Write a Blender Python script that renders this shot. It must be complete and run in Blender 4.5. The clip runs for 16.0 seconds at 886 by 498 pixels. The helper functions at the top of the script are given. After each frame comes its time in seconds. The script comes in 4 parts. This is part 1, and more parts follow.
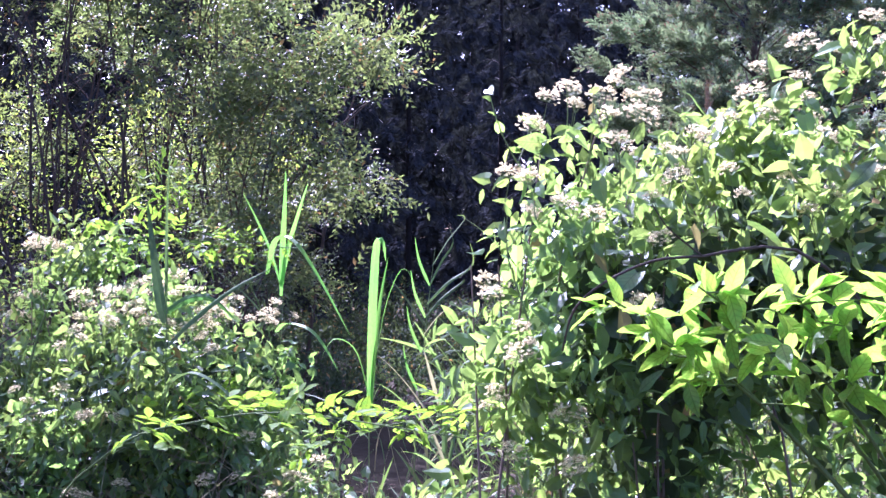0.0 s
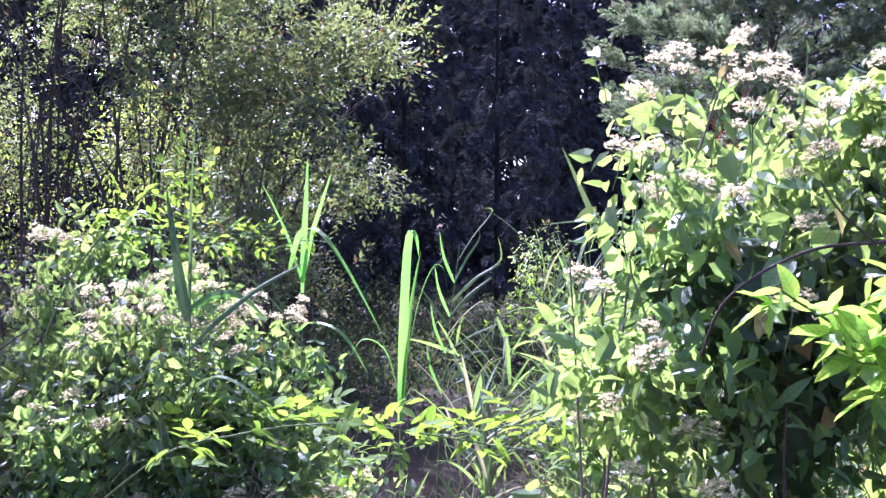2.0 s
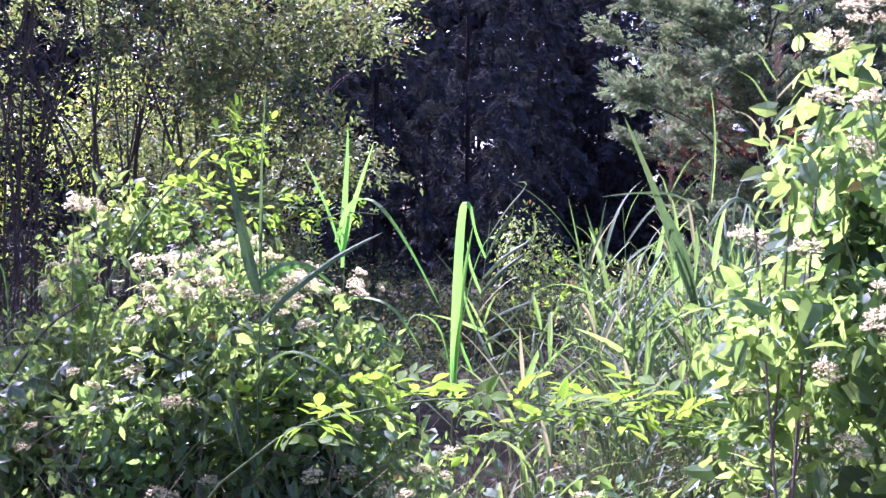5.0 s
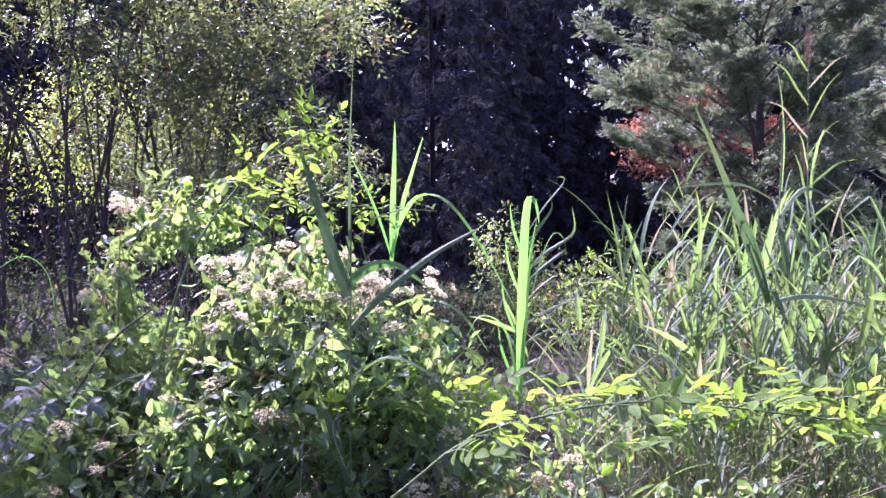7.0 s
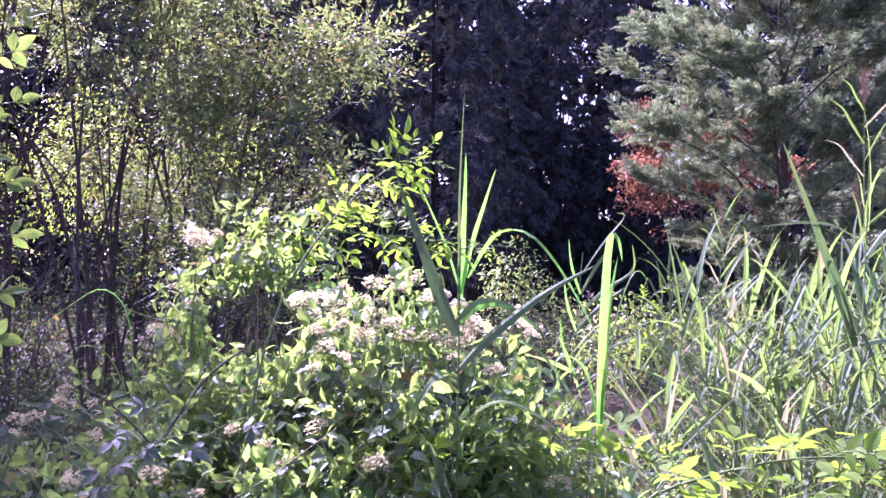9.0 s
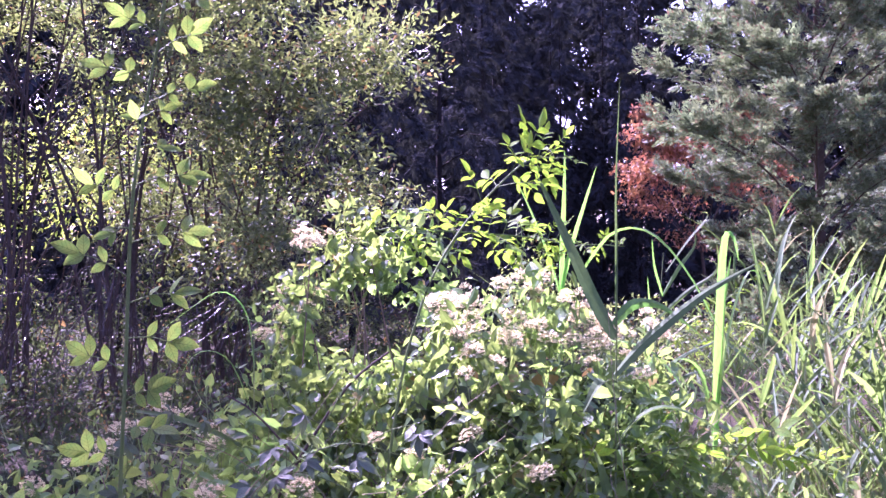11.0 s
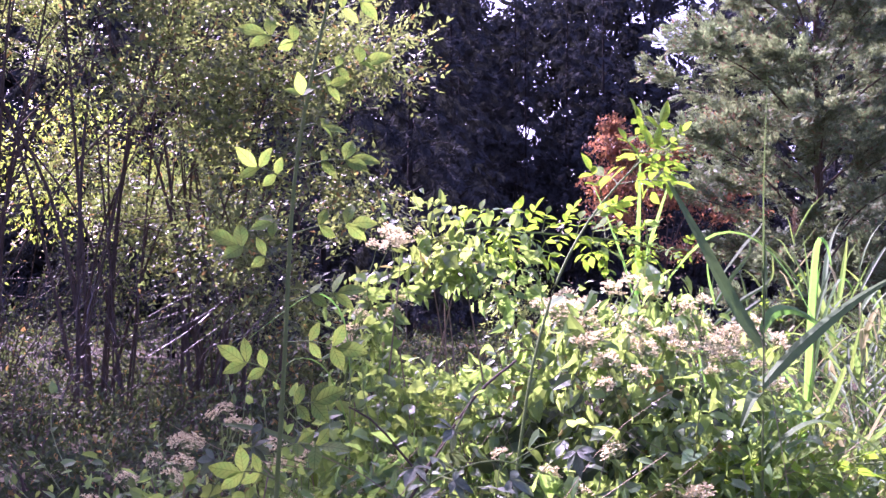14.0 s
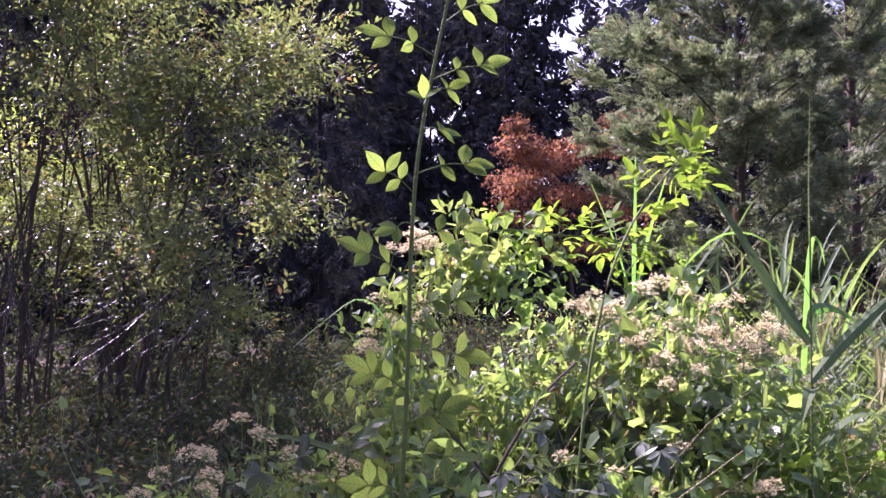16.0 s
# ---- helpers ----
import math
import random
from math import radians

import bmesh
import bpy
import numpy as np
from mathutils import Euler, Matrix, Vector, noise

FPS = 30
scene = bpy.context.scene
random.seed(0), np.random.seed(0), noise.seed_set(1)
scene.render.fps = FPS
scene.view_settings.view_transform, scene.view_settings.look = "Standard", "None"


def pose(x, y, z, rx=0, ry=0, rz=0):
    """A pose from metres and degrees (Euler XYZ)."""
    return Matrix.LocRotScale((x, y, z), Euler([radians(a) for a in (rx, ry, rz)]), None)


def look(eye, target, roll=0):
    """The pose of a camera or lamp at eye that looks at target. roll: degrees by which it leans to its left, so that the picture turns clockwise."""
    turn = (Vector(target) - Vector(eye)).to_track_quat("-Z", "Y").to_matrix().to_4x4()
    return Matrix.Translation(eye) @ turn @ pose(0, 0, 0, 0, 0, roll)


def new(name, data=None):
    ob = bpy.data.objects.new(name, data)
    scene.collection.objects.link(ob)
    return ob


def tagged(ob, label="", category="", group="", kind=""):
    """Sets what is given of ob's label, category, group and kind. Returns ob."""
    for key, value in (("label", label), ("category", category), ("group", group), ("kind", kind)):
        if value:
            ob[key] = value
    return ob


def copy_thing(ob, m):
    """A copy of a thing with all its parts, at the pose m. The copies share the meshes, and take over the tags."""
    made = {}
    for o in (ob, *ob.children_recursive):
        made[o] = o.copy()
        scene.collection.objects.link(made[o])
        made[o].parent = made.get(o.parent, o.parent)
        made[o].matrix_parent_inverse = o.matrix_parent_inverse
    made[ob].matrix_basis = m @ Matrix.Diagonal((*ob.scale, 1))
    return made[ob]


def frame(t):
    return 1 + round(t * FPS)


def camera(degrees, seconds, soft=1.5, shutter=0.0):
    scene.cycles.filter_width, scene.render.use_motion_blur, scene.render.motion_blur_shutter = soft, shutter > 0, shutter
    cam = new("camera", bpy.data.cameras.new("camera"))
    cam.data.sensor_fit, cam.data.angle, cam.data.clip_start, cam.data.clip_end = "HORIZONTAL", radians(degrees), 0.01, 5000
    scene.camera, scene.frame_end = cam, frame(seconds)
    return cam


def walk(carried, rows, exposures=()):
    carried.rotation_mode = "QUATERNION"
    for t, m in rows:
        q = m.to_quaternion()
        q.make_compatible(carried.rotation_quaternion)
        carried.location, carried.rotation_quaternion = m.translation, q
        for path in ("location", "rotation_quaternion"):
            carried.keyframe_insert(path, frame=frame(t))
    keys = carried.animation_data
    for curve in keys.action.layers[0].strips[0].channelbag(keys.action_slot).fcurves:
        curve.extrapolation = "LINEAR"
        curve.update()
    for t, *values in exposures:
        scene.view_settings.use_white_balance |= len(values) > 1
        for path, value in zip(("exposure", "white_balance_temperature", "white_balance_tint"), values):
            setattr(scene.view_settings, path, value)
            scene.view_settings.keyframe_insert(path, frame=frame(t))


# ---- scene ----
cam = camera(51.1, 16.0)
METRES, EYE, TILT, LEAN, TURN = 2.6, 1.5, 0.0, 0.0, 0.0
ROWS = [
    (0.0, 0.0, 0.0, 0.0, 0.0, 0.0, -0.0),
    (0.5, -0.0212, 0.0318, -0.0005, -0.84, -0.75, 0.1),
    (1.0, -0.0377, 0.0568, -0.0009, -1.81, -0.83, 0.15),
    (1.5, -0.0576, 0.08, -0.0028, -1.7, -0.28, 0.3),
    (2.0, -0.0706, 0.0963, -0.0076, -0.84, -0.06, -0.14),
    (2.5, -0.0821, 0.1055, -0.0092, -0.3, -0.17, -0.59),
    (3.0, -0.1015, 0.1163, -0.0123, -0.5, -0.38, -0.55),
    (3.5, -0.1264, 0.1275, -0.0156, -0.86, -0.5, -0.55),
    (6.0, -0.2669, 0.1746, -0.0285, -5.39, -1.34, 0.29),
    (6.5, -0.3044, 0.1977, -0.0314, -5.85, -1.03, 0.74),
    (7.0, -0.3476, 0.2223, -0.0319, -6.84, -0.83, 0.8),
    (7.5, -0.3776, 0.2411, -0.0333, -7.53, -0.31, 0.78),
    (8.0, -0.3906, 0.2519, -0.0304, -7.44, -0.03, 0.88),
    (8.5, -0.4149, 0.2615, -0.0289, -7.35, 0.61, 0.62),
    (9.0, -0.4577, 0.2769, -0.027, -7.72, 1.21, 0.06),
    (11.5, -0.6235, 0.3565, -0.0319, -8.8, 1.58, 0.82),
    (12.0, -0.6526, 0.3768, -0.0305, -9.47, 1.74, 1.51),
    (12.5, -0.679, 0.3939, -0.0315, -10.61, 1.89, 2.16),
    (13.0, -0.7004, 0.4084, -0.036, -11.6, 1.89, 1.74),
    (13.5, -0.7163, 0.418, -0.0373, -11.53, 2.12, 0.57),
    (14.0, -0.7303, 0.4273, -0.038, -11.38, 2.12, -0.27),
    (14.5, -0.7578, 0.4391, -0.0401, -12.18, 2.2, -0.75),
    (15.0, -0.7942, 0.4519, -0.0378, -13.92, 2.78, -0.43),
    (15.5, -0.8281, 0.4608, -0.0338, -16.09, 2.63, 0.41),
    (16.0, -0.8568, 0.4668, -0.0343, -17.81, 2.1, 0.57),
]
walk(cam, [(t, pose(0, 0, EYE, TILT, LEAN, TURN) @ pose(METRES * x, METRES * y, METRES * z, 90 + pitch, roll, yaw)) for t, x, y, z, yaw, pitch, roll in ROWS],
     [(0, 2.3, 4950, 54), (3.5, 2.28, 5050, 58), (7, 2.24, 5150, 68), (9, 2.5, 5250, 78), (12.5, 2.58, 5300, 84), (14.5, 2.48, 5550, 78), (15, 2.48, 5550, 78), (16, 1.96, 5750, 66)])

# ---- light ----
SUN_AZ, SUN_EL = -27.0, 46.0  # degrees from +y towards +x, and above the horizon
world = bpy.data.worlds.new("sky")
scene.world = world
world.use_nodes = True
wn, wl = world.node_tree.nodes, world.node_tree.links
sky = wn.new("ShaderNodeTexSky")
sky.sky_type, sky.sun_disc = "NISHITA", False
sky.dust_density, sky.ozone_density = 4.0, 0.6
sky.sun_elevation, sky.sun_rotation = radians(SUN_EL), radians(SUN_AZ)
wn["Background"].inputs["Strength"].default_value = 0.10
wl.new(sky.outputs["Color"], wn["Background"].inputs["Color"])
sun = new("sun", bpy.data.lights.new("sun", "SUN"))
sun.data.energy, sun.data.angle, sun.data.color = 4.6, radians(0.6), (1.0, 0.95, 0.86)
TO_SUN = Vector((math.sin(radians(SUN_AZ)) * math.cos(radians(SUN_EL)), math.cos(radians(SUN_AZ)) * math.cos(radians(SUN_EL)), math.sin(radians(SUN_EL))))
sun.matrix_world = look(TO_SUN * 60, (0, 0, 0))

# ---- materials ----
rng = np.random.default_rng(7)


def leaf_material(name, colour, through_colour, rough=0.42, share=0.45, spread=0.35, dry=(0.30, 0.20, 0.06), dry_share=0.04, alike=False, scale=60.0, spec=0.4, veins=0.0):
    """A thin leaf: glossy upper side, light passing through, varied from leaf to leaf."""
    m = bpy.data.materials.new(name)
    m.use_nodes = True
    n, l = m.node_tree.nodes, m.node_tree.links
    bsdf, out = n["Principled BSDF"], n["Material Output"]
    if alike:
        rnd = n.new("ShaderNodeObjectInfo").outputs["Random"]
    else:
        rnd = n.new("ShaderNodeNewGeometry").outputs["Random Per Island"]
    coord = n.new("ShaderNodeTexCoord").outputs["Object"]
    noise_a = n.new("ShaderNodeTexNoise")
    noise_a.inputs["Scale"].default_value, noise_a.inputs["Detail"].default_value = scale, 4
    l.new(coord, noise_a.inputs["Vector"])
    noise_b = n.new("ShaderNodeTexNoise")
    noise_b.inputs["Scale"].default_value = 2.5
    l.new(coord, noise_b.inputs["Vector"])
    val = n.new("ShaderNodeMath")
    val.operation = "MULTIPLY_ADD"
    l.new(rnd, val.inputs[0])
    val.inputs[1].default_value, val.inputs[2].default_value = spread * 2, 1 - spread
    tone = n.new("ShaderNodeMath")
    tone.operation = "MULTIPLY_ADD"
    l.new(noise_a.outputs["Fac"], tone.inputs[0])
    tone.inputs[1].default_value = 0.5
    l.new(val.outputs[0], tone.inputs[2])
    if veins:
        xyz = n.new("ShaderNodeSeparateXYZ")
        l.new(coord, xyz.inputs[0])

        def calc(op, a, b, c=0.0):
            k = n.new("ShaderNodeMath")
            k.operation = op
            for j, w in enumerate((a, b, c)):
                if isinstance(w, (int, float)):
                    k.inputs[j].default_value = w
                else:
                    l.new(w, k.inputs[j])
            return k.outputs[0]

        off = calc("ABSOLUTE", xyz.outputs[1], 0)
        run = calc("MULTIPLY_ADD", off, -0.9, xyz.outputs[0])
        saw = calc("FRACT", calc("MULTIPLY", run, 6.5), 0)
        side_vein = calc("LESS_THAN", calc("ABSOLUTE", calc("SUBTRACT", saw, 0.5), 0), 0.07)
        rib = calc("MAXIMUM", calc("LESS_THAN", off, 0.014), calc("MULTIPLY", side_vein, 0.6))
        shade_of = calc("MULTIPLY_ADD", rib, -veins, 1.0)
        between = calc("MULTIPLY_ADD", calc("ABSOLUTE", calc("SUBTRACT", saw, 0.5), 0), veins * 0.6, 1.0 - veins * 0.15)
        toned = calc("MULTIPLY", calc("MULTIPLY", tone.outputs[0], shade_of), between)
    else:
        toned = tone.outputs[0]
    hue = n.new("ShaderNodeMapRange")
    hue.inputs["From Min"].default_value, hue.inputs["From Max"].default_value = 0.3, 0.7
    hue.inputs["To Min"].default_value, hue.inputs["To Max"].default_value = 0.475, 0.515
    l.new(noise_b.outputs["Fac"], hue.inputs["Value"])
    pick = n.new("ShaderNodeMath")
    pick.operation = "LESS_THAN"
    l.new(rnd, pick.inputs[0])
    pick.inputs[1].default_value = dry_share

    def tint(c):
        hs = n.new("ShaderNodeHueSaturation")
        hs.inputs["Color"].default_value = (*c, 1)
        l.new(hue.outputs[0], hs.inputs["Hue"])
        l.new(toned, hs.inputs["Value"])
        mx = n.new("ShaderNodeMix")
        mx.data_type = "RGBA"
        l.new(pick.outputs[0], mx.inputs["Factor"])
        l.new(hs.outputs[0], mx.inputs[6])
        mx.inputs[7].default_value = (*dry, 1)
        return mx.outputs[2]

    l.new(tint(colour), bsdf.inputs["Base Color"])
    bsdf.inputs["Roughness"].default_value = rough
    bsdf.inputs["Specular IOR Level"].default_value = spec
    bump = n.new("ShaderNodeBump")
    bump.inputs["Strength"].default_value, bump.inputs["Distance"].default_value = 0.25, 0.002
    l.new(noise_a.outputs["Fac"], bump.inputs["Height"])
    l.new(bump.outputs[0], bsdf.inputs["Normal"])
    tr = n.new("ShaderNodeBsdfTranslucent")
    l.new(tint(through_colour), tr.inputs["Color"])
    mix = n.new("ShaderNodeMixShader")
    mix.inputs[0].default_value = share
    l.new(bsdf.outputs[0], mix.inputs[1])
    l.new(tr.outputs[0], mix.inputs[2])
    l.new(mix.outputs[0], out.inputs["Surface"])
    return m


CREEPER = leaf_material("creeper_leaflet", (0.060, 0.085, 0.055), (0.14, 0.21, 0.06), rough=0.5, share=0.25, alike=True, spread=0.3, spec=0.22, veins=0.2, dry_share=0.0)


def solid_material(name, a, b, scale, rough=0.8, bump_size=0.004, bump_strength=0.6, fine=None):
    """An opaque surface between two colours, at two scales, with relief."""
    m = bpy.data.materials.new(name)
    m.use_nodes = True
    n, l = m.node_tree.nodes, m.node_tree.links
    bsdf = n["Principled BSDF"]
    coord = n.new("ShaderNodeTexCoord").outputs["Object"]
    na, nb = n.new("ShaderNodeTexNoise"), n.new("ShaderNodeTexNoise")
    na.inputs["Scale"].default_value, na.inputs["Detail"].default_value = scale, 6
    nb.inputs["Scale"].default_value, nb.inputs["Detail"].default_value = fine or scale * 9, 5
    l.new(coord, na.inputs["Vector"]), l.new(coord, nb.inputs["Vector"])
    add = n.new("ShaderNodeMath")
    add.operation = "MULTIPLY_ADD"
    l.new(nb.outputs["Fac"], add.inputs[0])
    add.inputs[1].default_value = 0.7
    sub = n.new("ShaderNodeMath")
    sub.operation = "SUBTRACT"
    l.new(na.outputs["Fac"], sub.inputs[0])
    sub.inputs[1].default_value = 0.35
    l.new(sub.outputs[0], add.inputs[2])
    mx = n.new("ShaderNodeMix")
    mx.data_type = "RGBA"
    l.new(add.outputs[0], mx.inputs["Factor"])
    mx.inputs[6].default_value, mx.inputs[7].default_value = (*a, 1), (*b, 1)
    l.new(mx.outputs[2], bsdf.inputs["Base Color"])
    bsdf.inputs["Roughness"].default_value = rough
    bsdf.inputs["Specular IOR Level"].default_value = 0.5 if rough < 0.6 else 0.1
    bump = n.new("ShaderNodeBump")
    bump.inputs["Strength"].default_value, bump.inputs["Distance"].default_value = bump_strength, bump_size
    l.new(nb.outputs["Fac"], bump.inputs["Height"])
    l.new(bump.outputs[0], bsdf.inputs["Normal"])
    return m


VINE = leaf_material("vine_leaf", (0.060, 0.108, 0.050), (0.28, 0.44, 0.075), rough=0.4, share=0.42, spread=0.45, spec=0.3, dry=(0.30, 0.26, 0.08), dry_share=0.015)
# darkened vine leaf, the mound's inner shade put into its colour
INNER_DARK = leaf_material("inner_dark_leaf", (0.045, 0.068, 0.034), (0.10, 0.16, 0.04), rough=0.5, share=0.2, spec=0.25)
VINE_ONE = leaf_material("vine_leaf_single", (0.060, 0.110, 0.052), (0.29, 0.46, 0.075), rough=0.46, share=0.42, alike=True, veins=0.25, spread=0.4, spec=0.3, dry=(0.30, 0.26, 0.08), dry_share=0.015)
ROSE = leaf_material("rose_leaflet", (0.09, 0.155, 0.03), (0.19, 0.34, 0.022), rough=0.55, share=0.5, veins=0.3, spec=0.06, alike=True, spread=0.3, dry_share=0.0)
SHOOT_LEAF = leaf_material("shoot_leaflet", (0.080, 0.130, 0.040), (0.23, 0.37, 0.055), rough=0.6, share=0.5, veins=0.35, spec=0.05, alike=True, spread=0.3, dry_share=0.0)
SAPLING = leaf_material("sapling_leaf", (0.10, 0.165, 0.035), (0.31, 0.55, 0.05), rough=0.42, share=0.52, veins=0.3, spec=0.25, alike=True, spread=0.3, dry_share=0.0)
REED = leaf_material("reed_blade", (0.064, 0.100, 0.050), (0.165, 0.28, 0.05), rough=0.55, share=0.38, alike=True, dry=(0.30, 0.29, 0.13), dry_share=0.10, spread=0.5, scale=90, spec=0.14)
# darker copy of the reed blade, its shaded side put into the colour
REED_SHADED = leaf_material("shaded_reed_blade", (0.060, 0.095, 0.042), (0.11, 0.19, 0.045), rough=0.6, share=0.25, alike=True, dry_share=0.0, scale=90, spec=0.05)
REED_FRESH = leaf_material("fresh_reed_blade", (0.080, 0.150, 0.050), (0.16, 0.40, 0.05), rough=0.45, share=0.42, alike=True, dry_share=0.0, scale=90, spec=0.15)
GRASS = leaf_material("grass_blade", (0.058, 0.095, 0.042), (0.15, 0.25, 0.05), rough=0.55, share=0.34, spread=0.5, dry=(0.28, 0.26, 0.12), dry_share=0.18, spec=0.12)
HERB = leaf_material("herb_leaf", (0.08, 0.125, 0.055), (0.30, 0.42, 0.09), rough=0.4, share=0.4)
# leaf darkened so that the shade under the trees is in its colour
SHADE_DARK = leaf_material("shade_dark_leaf", (0.036, 0.055, 0.028), (0.09, 0.13, 0.035), rough=0.6, share=0.3, spec=0.08)
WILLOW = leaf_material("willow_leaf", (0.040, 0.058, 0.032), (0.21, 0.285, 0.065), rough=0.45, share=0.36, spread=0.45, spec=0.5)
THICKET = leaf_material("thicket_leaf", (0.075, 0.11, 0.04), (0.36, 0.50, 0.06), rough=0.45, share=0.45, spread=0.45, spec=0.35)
SHINY_TWIG = solid_material("shiny_twig", (0.06, 0.045, 0.035), (0.14, 0.11, 0.09), 30, 0.2)
CEDAR = leaf_material("cedar_spray", (0.108, 0.145, 0.084), (0.20, 0.28, 0.11), rough=0.65, share=0.25, spread=0.5, dry=(0.22, 0.15, 0.09), dry_share=0.08, spec=0.2)
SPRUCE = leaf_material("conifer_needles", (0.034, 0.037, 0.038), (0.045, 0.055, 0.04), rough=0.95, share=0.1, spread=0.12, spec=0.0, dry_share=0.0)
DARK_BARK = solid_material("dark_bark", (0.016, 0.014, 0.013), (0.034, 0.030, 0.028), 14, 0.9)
MAPLE = leaf_material("maple_leaf", (0.17, 0.095, 0.055), (0.36, 0.18, 0.065), rough=0.45, share=0.42, spread=0.4, dry=(0.40, 0.18, 0.08), dry_share=0.15)
FLORET = leaf_material("floret", (0.58, 0.56, 0.36), (0.61, 0.58, 0.32), rough=0.9, share=0.55, spread=0.25, dry=(0.42, 0.31, 0.18), dry_share=0.2)
STALK = leaf_material("green_stalk", (0.12, 0.17, 0.06), (0.18, 0.26, 0.07), rough=0.5, share=0.15, alike=True, dry_share=0.0)
BARK = solid_material("bark", (0.045, 0.032, 0.024), (0.13, 0.10, 0.075), 14, 0.85)
TWIG = solid_material("twig_bark", (0.10, 0.065, 0.045), (0.22, 0.16, 0.12), 30, 0.45)
CANE = solid_material("cane_skin", (0.09, 0.15, 0.04), (0.15, 0.19, 0.065), 25, 0.6)
SOIL = solid_material("leaf_litter", (0.010, 0.009, 0.006), (0.065, 0.052, 0.027), 1.6, 0.9, 0.02, 0.8, 22)
STRAW = solid_material("dead_stem", (0.16, 0.13, 0.075), (0.30, 0.26, 0.15), 30, 0.7)
DRY = leaf_material("dry_leaf", (0.15, 0.105, 0.06), (0.16, 0.11, 0.05), rough=0.7, share=0.15, spread=0.4)

# ---- mesh helpers ----


def mesh_of(name, chunks, materials, base=(0, 0, 0), smooth=False):
    """One mesh from (verts, tris[, material index]) chunks."""
    vs, fs, ms, at = [], [], [], 0
    for chunk in chunks:
        v, f = np.asarray(chunk[0], float).reshape(-1, 3), np.asarray(chunk[1], int).reshape(-1, 3)
        vs.append(v), fs.append(f + at)
        ms.append(np.full(len(f), chunk[2] if len(chunk) > 2 else 0))
        at += len(v)
    v, f, mi = np.concatenate(vs) - np.asarray(base, float), np.concatenate(fs), np.concatenate(ms)
    me = bpy.data.meshes.new(name)
    me.vertices.add(len(v)), me.loops.add(len(f) * 3), me.polygons.add(len(f))
    me.vertices.foreach_set("co", v.astype(np.float32).ravel())
    me.loops.foreach_set("vertex_index", f.astype(np.int32).ravel())
    me.polygons.foreach_set("loop_start", np.arange(0, len(f) * 3, 3, dtype=np.int32))
    for m in materials:
        me.materials.append(m)
    me.polygons.foreach_set("material_index", mi.astype(np.int32))
    me.polygons.foreach_set("use_smooth", np.full(len(f), smooth))
    me.update(calc_edges=True)
    me.validate()
    return me


def thing(name, at, label, category, group="", kind=""):
    ob = new(name)
    ob.location = at
    ob.empty_display_size = 0.1
    return tagged(ob, label, category, group, kind)


def part(name, me, parent, label="", m=None, kind=""):
    ob = new(name, me)
    ob.parent = parent
    if m is not None:
        ob.matrix_basis = m
    return tagged(ob, label, kind=kind)


def unit(a):
    return a / np.maximum(np.linalg.norm(a, axis=-1, keepdims=True), 1e-9)


def leaf_shape(length, width, n=4, widest=0.4, fold=0.25, curl=0.15, base=0.35, lobe=0.0, wave=0.0):
    """A pointed leaf along +x with its upper side to +z: midrib, two halves, a fold and a drooping tip."""
    t = np.linspace(0, 1, n + 1)
    w = np.where(t < widest, base + (1 - base) * np.sin(np.clip(t / widest, 0, 1) * np.pi / 2), np.cos(np.clip((t - widest) / (1 - widest), 0, 1) * np.pi / 2)) * width / 2
    w[-1] = 0
    z = -curl * length * t ** 2
    mid = np.stack([t * length, 0 * t, z], 1)
    left = np.stack([t * length, w, z + fold * w], 1)[:-1]
    right = np.stack([t * length, -w, z + fold * w], 1)[:-1]
    left[0, 0] -= lobe * length
    right[0, 0] -= lobe * length
    left[:, 2] += wave * length * np.sin(t[:-1] * 9)
    right[:, 2] += wave * length * np.sin(t[:-1] * 9 + 2)
    v = np.concatenate([mid, left, right])
    f = []
    for i in range(n):
        a, b, c, d = i, i + 1, n + 1 + i, n + 2 + i
        e, g = 2 * n + 1 + i, 2 * n + 2 + i
        if i < n - 1:
            f += [(a, b, d), (a, d, c), (a, g, b), (a, e, g)]
        else:
            f += [(a, b, c), (a, e, b)]
    return v, np.array(f)


def turn(x, z):
    """Rotation matrices whose x axes follow x and whose z axes lean to z."""
    x = unit(x)
    y = unit(np.cross(z, x))
    return np.stack([x, y, np.cross(x, y)], -1)


def scatter(shape, pos, rot, size):
    """Copies of a shape at many places, as one chunk."""
    v, f = shape
    vs = np.einsum("nij,kj->nki", rot * size[:, None, None], v) + pos[:, None]
    fs = f[None] + (np.arange(len(pos)) * len(v))[:, None, None]
    return vs.reshape(-1, 3), fs.reshape(-1, 3)


def tube(points, radii, sides=5):
    p = np.asarray(points, float)
    r = np.broadcast_to(np.asarray(radii, float), (len(p),))
    d = unit(np.gradient(p, axis=0))
    side = unit(np.cross(d, np.where(np.abs(d[:, 2:]) > 0.9, [[1.0, 0, 0]], [[0, 0, 1.0]])))
    up = np.cross(side, d)
    a = np.arange(sides) * 2 * np.pi / sides
    ring = p[:, None] + r[:, None, None] * (np.cos(a)[None, :, None] * side[:, None] + np.sin(a)[None, :, None] * up[:, None])
    f = []
    for i in range(len(p) - 1):
        for j in range(sides):
            k = (j + 1) % sides
            a0, b0, c0, d0 = i * sides + j, i * sides + k, (i + 1) * sides + k, (i + 1) * sides + j
            f += [(a0, b0, c0), (a0, c0, d0)]
    return ring.reshape(-1, 3), np.array(f)


